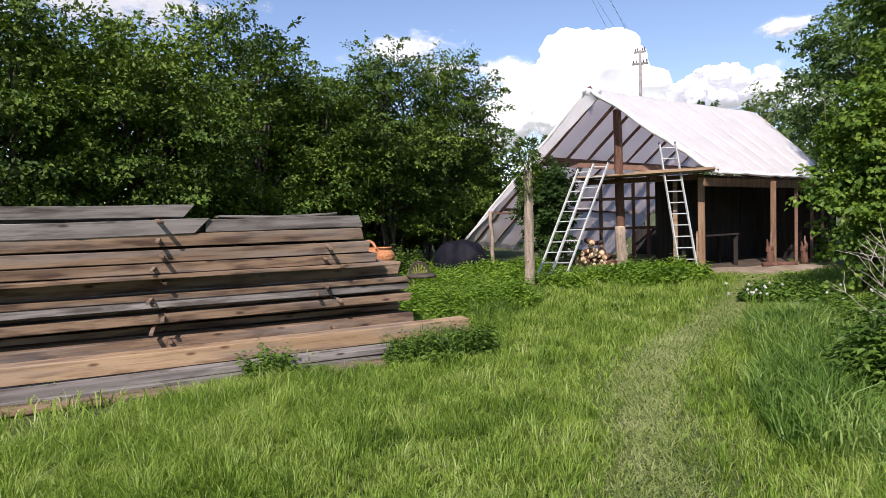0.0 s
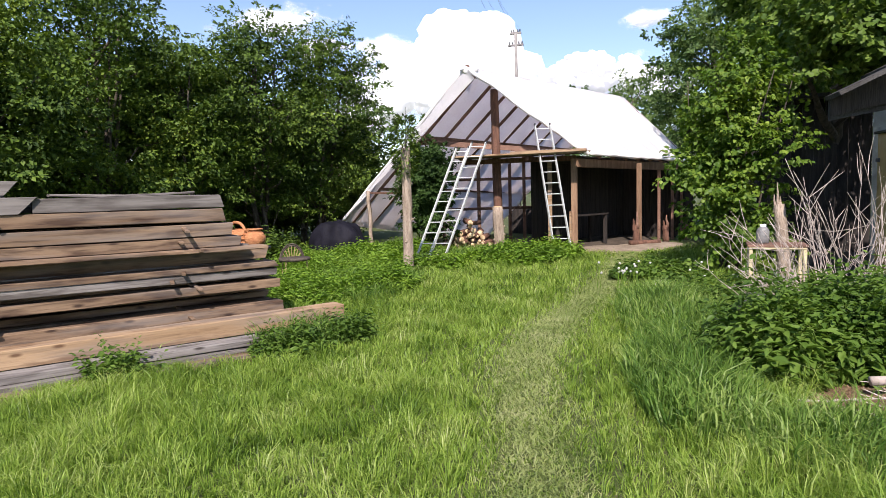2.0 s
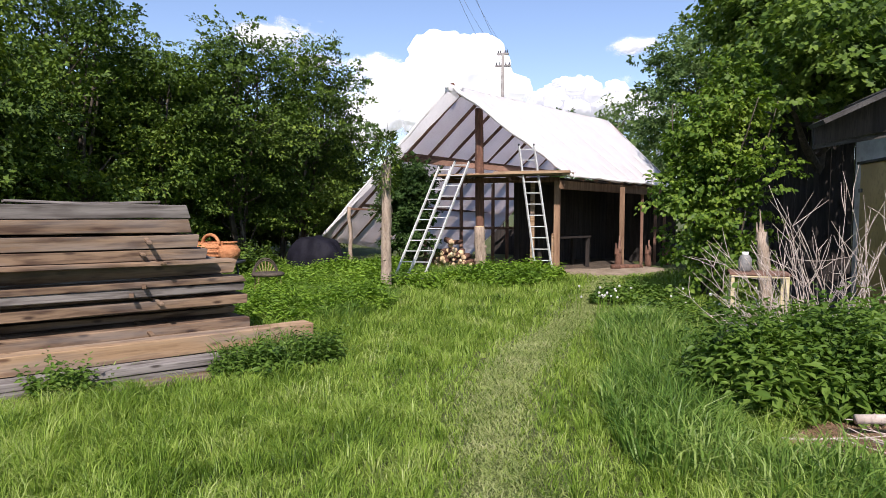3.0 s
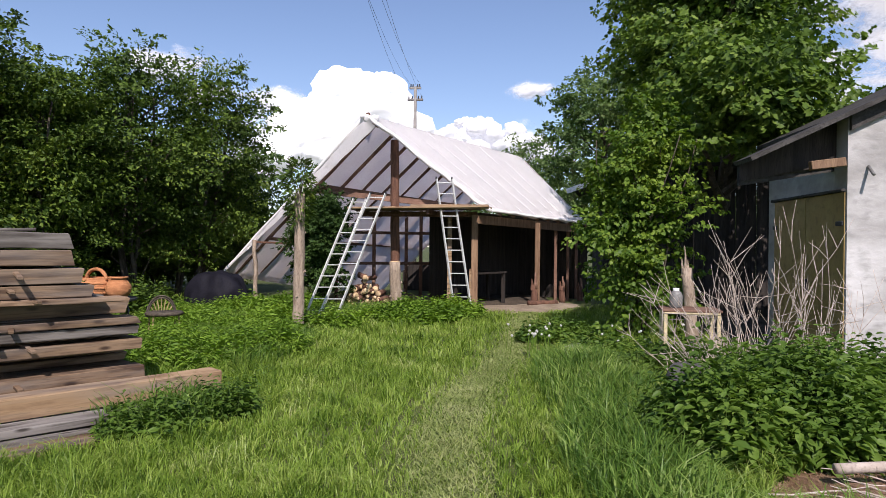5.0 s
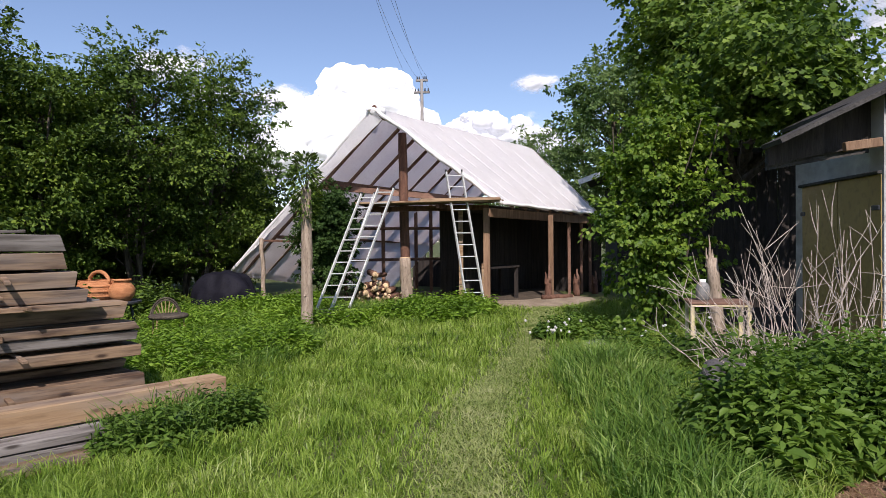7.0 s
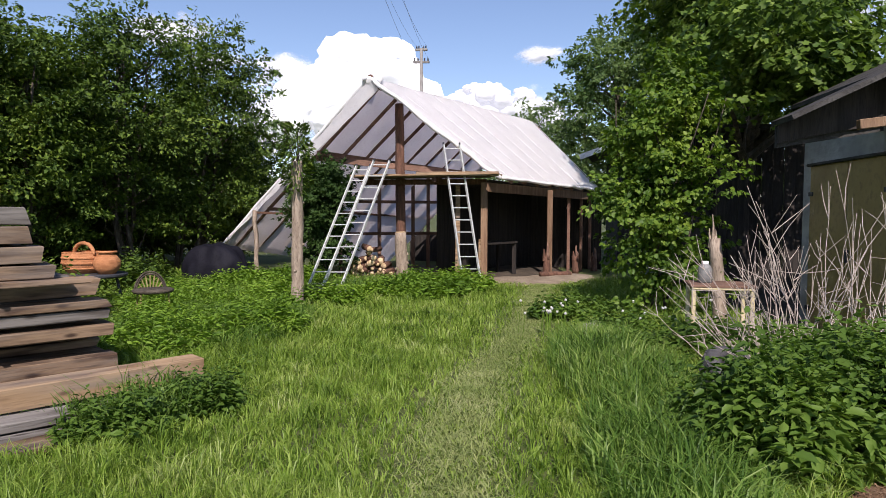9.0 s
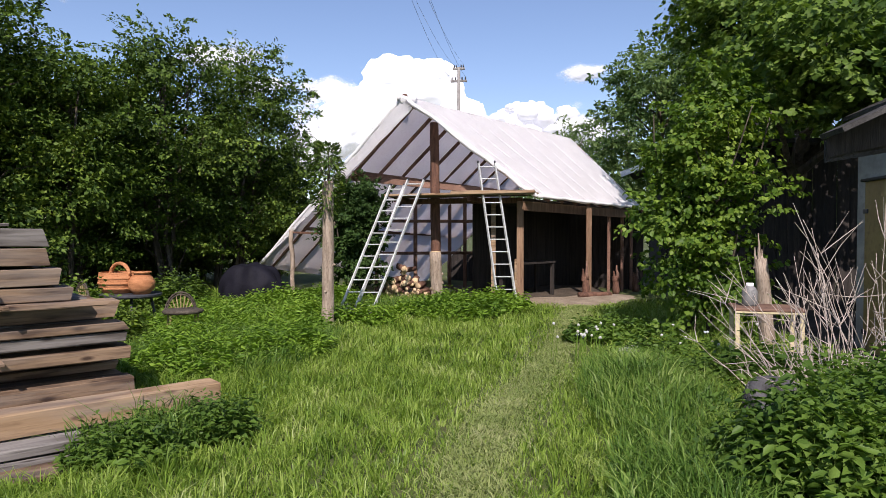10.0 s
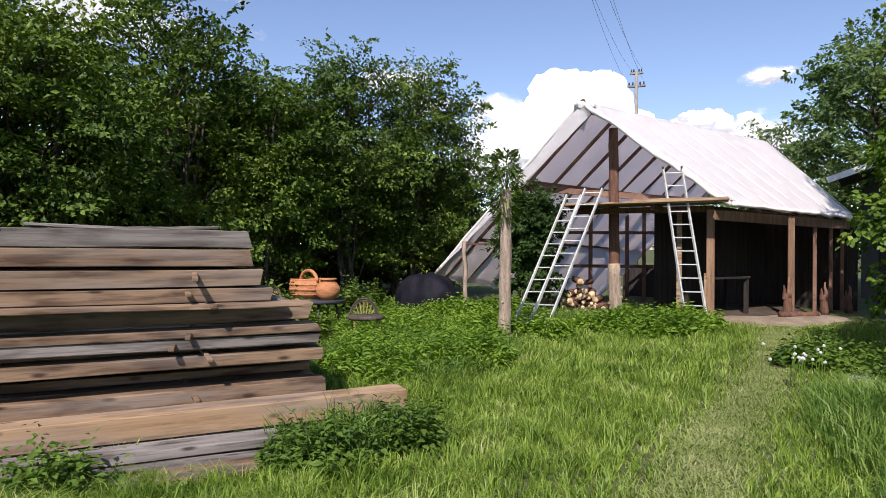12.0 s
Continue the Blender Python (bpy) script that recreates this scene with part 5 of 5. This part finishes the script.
herb_bed("herb_clump", [(-1.45, 7.5, 0.28, 0.28, 100), (-1.75, 6.85, 0.36, 0.25, 110), (-2.75, 5.7, 0.25, 0.2, 50)], "nettle",
         "dark green weeds growing against the timber stack", 0.075, 0.42, (0.16, 0.36), 8, LEAF4)
herb_bed("herb_clump", [(-1.9, 13.2, 0.45, 0.3, 130), (-2.9, 13.1, 0.5, 0.3, 120), (-0.95, 14.3, 0.8, 0.5, 300), (-0.3, 15.0, 0.7, 0.6, 260), (0.15, 15.7, 0.5, 0.35, 160), (-3.6, 16.4, 0.8, 0.6, 260), (-4.3, 15.2, 0.8, 0.7, 220), (-0.9, 15.9, 0.4, 0.4, 90)],
         "herb", "green weeds growing in front of the shed", 0.115, 0.42, (0.22, 0.46), 8)
herb_bed("weed_bed", [(-7.0, 12.5, 0.7, 1.5, 260), (-6.6, 15.0, 0.8, 1.2, 240), (-5.2, 10.8, 0.7, 0.8, 220), (-6.0, 17.5, 0.5, 0.5, 60)],
         "hedge", "shaded weeds at the foot of the thicket", 0.13, 0.5, (0.3, 0.8), 7)


# ---- grass ----
def in_stack(x, y, pad=0.0):
    s = (x + 2.32) * 0.651 + (y - 7.68) * 0.759
    n = -(x + 2.32) * 0.759 + (y - 7.68) * 0.651
    return (s < 0.05 + pad) & (n > -0.45 - pad) & (n < 1.4)


def blades(name, x, y, h, w, mat, label, flat=0.25, tuft=0.0):
    """Bent, tapering blades of grass, drawn together into tufts that splay outwards."""
    n = len(x)
    a, b = rng.uniform(0, 6.28, n), rng.uniform(0, 6.28, n)
    if tuft:
        jx, jy = np.floor(x / tuft), np.floor(y / tuft)
        hx, hy = np.sin(12.99 * jx + 78.2 * jy) * 437.5, np.sin(39.3 * jx + 11.1 * jy) * 274.7
        cx, cy = (jx + 0.15 + 0.7 * (hx - np.floor(hx))) * tuft, (jy + 0.15 + 0.7 * (hy - np.floor(hy))) * tuft
        pull = np.where(rng.random(n) < 0.6, 0.55, 0.0)
        dx, dy = x - cx, y - cy
        b = np.where(pull > 0, np.arctan2(dy, dx) + rng.normal(size=n) * 0.5, b)
        x, y = x - dx * pull, y - dy * pull
        h = h * (0.75 + 0.55 * (7 * hx - np.floor(7 * hx)))
    side = np.stack([np.cos(a), np.sin(a), 0 * a], 1) * w[:, None]
    way = np.stack([np.cos(b), np.sin(b), 0 * b], 1)
    bend = (h * (flat + 0.7 * rng.random(n) ** 1.5))[:, None]
    root = np.stack([x, y, rise(x, y) - 0.02], 1)
    mid = root + way * bend * 0.35 + np.stack([0 * h, 0 * h, 0.66 * h], 1)
    top = root + way * bend + np.stack([0 * h, 0 * h, h * (1.0 - 0.45 * rng.random(n))], 1)
    v = np.stack([root - side, root + side, mid - side * 0.75, mid + side * 0.75, top], 1).reshape(-1, 3)
    f = (np.array([(0, 1, 3), (0, 3, 2), (2, 3, 4)])[None] + (np.arange(n) * 5)[:, None, None]).reshape(-1, 3)
    tagged(tri_mesh(name, v, f, mat), label, "grass", kind="stuff")


def field(x0, x1, y0, y1, density):
    n = int((x1 - x0) * (y1 - y0) * density)
    x, y = rng.uniform(x0, x1, n), rng.uniform(y0, y1, n)
    keep = ~in_stack(x, y) & ~((x > 4.35) & (y > 8.9)) & ~((x > 0.2) & (y > 17.6)) & ~((y > 17.2) & (x > -4.6)) & ~((x > 4.6) & (y > 11.5))
    keep &= ~(((x - 3.45) / 0.9) ** 2 + ((y - 5.85) / 0.7) ** 2 < 1)
    return x[keep], y[keep]


def tall(x, y):
    off = np.abs(x - path_x(y))
    lush = np.clip((off - 0.14) / 0.5, 0, 1)
    patch = 0.5 + 0.5 * np.sin(2.1 * x + 0.7 * y) * np.cos(1.7 * y - 0.9 * x + 1)
    clump = 0.5 + 0.5 * np.sin(7.3 * x + 3 * np.sin(2 * y)) * np.sin(6.1 * y + 2.5 * np.sin(3 * x))
    edge = np.where(x > path_x(y), np.clip((off - 0.8) / 0.9, 0, 1), np.clip((off - 1.7) / 1.0, 0, 1) * 0.8)
    near_stack = np.exp(-(((-(x + 2.32) * 0.759 + (y - 7.68) * 0.651 + 0.75) / 0.35) ** 2)) * ((x + 2.32) * 0.651 + (y - 7.68) * 0.759 < 0.6)
    return (0.05 + lush * (0.030 + 0.035 * patch + 0.075 * clump ** 2) + edge * 0.09) * (1 - 0.5 * near_stack), lush


for x0, x1, y0, y1, dens, w in [(-3.2, 3.6, 1.8, 6.2, 4600, 0.0030), (-4.5, 4.6, 6.2, 10.5, 2500, 0.0040), (-7.5, 4.6, 10.5, 17.8, 1050, 0.0060), (-7.5, -3.2, 1.8, 6.2, 300, 0.006), (-6.0, 7.0, -5.0, 1.8, 220, 0.007), (3.6, 7.5, 1.8, 8.8, 300, 0.006)]:
    x, y = field(x0, x1, y0, y1, dens)
    h, lush = tall(x, y)
    keep = rng.random(len(x)) < 0.4 + 0.6 * lush
    x, y, h = x[keep], y[keep], h[keep]
    blades("grass", x, y, h * rng.uniform(0.6, 1.35, len(x)), w * rng.uniform(0.7, 1.3, len(x)), "grass", "fresh green uncut meadow grass", flat=0.40, tuft=0.13)
for cx, cy, rx, ry, n in ((-2.9, 10.6, 1.3, 1.8, 15000), (-4.0, 12.6, 1.3, 1.0, 6000), (1.95, 9.2, 0.6, 1.7, 6500), (-1.2, 15.2, 1.6, 0.9, 3500), (1.85, 6.4, 0.45, 1.4, 5200), (2.6, 5.0, 0.6, 0.5, 1800), (-1.9, 7.3, 0.5, 0.6, 900)):
    a, q = rng.uniform(0, 6.28, n), np.sqrt(rng.random(n))
    x, y = cx + rx * q * np.cos(a), cy + ry * q * np.sin(a)
    keep = ~in_stack(x, y)
    x, y = x[keep], y[keep]
    blades("tall_grass", x, y, rng.uniform(0.22, 0.5, len(x)) * (1.1 - 0.4 * q[keep]), 0.0062 * rng.uniform(0.7, 1.3, len(x)), "lush", "tall uncut grass among the weeds", flat=0.22)
n = 42000
y = rng.uniform(1.8, 17.0, n)
x = path_x(y) + rng.normal(size=n) * 0.16
blades("trodden_grass", x, y, rng.uniform(0.03, 0.075, n), np.full(n, 0.0042), "straw", "short trodden yellowish grass of the footpath", flat=0.9)
n = 7500
a, r = rng.uniform(0, 6.28, n), np.sqrt(rng.random(n))
blades("dry_straw", 3.4 + 0.9 * r * np.cos(a), 5.85 + 0.7 * r * np.sin(a), rng.uniform(0.04, 0.1, n), np.full(n, 0.0035), "litter", "dry straw and twigs on brown earth", flat=2.2)
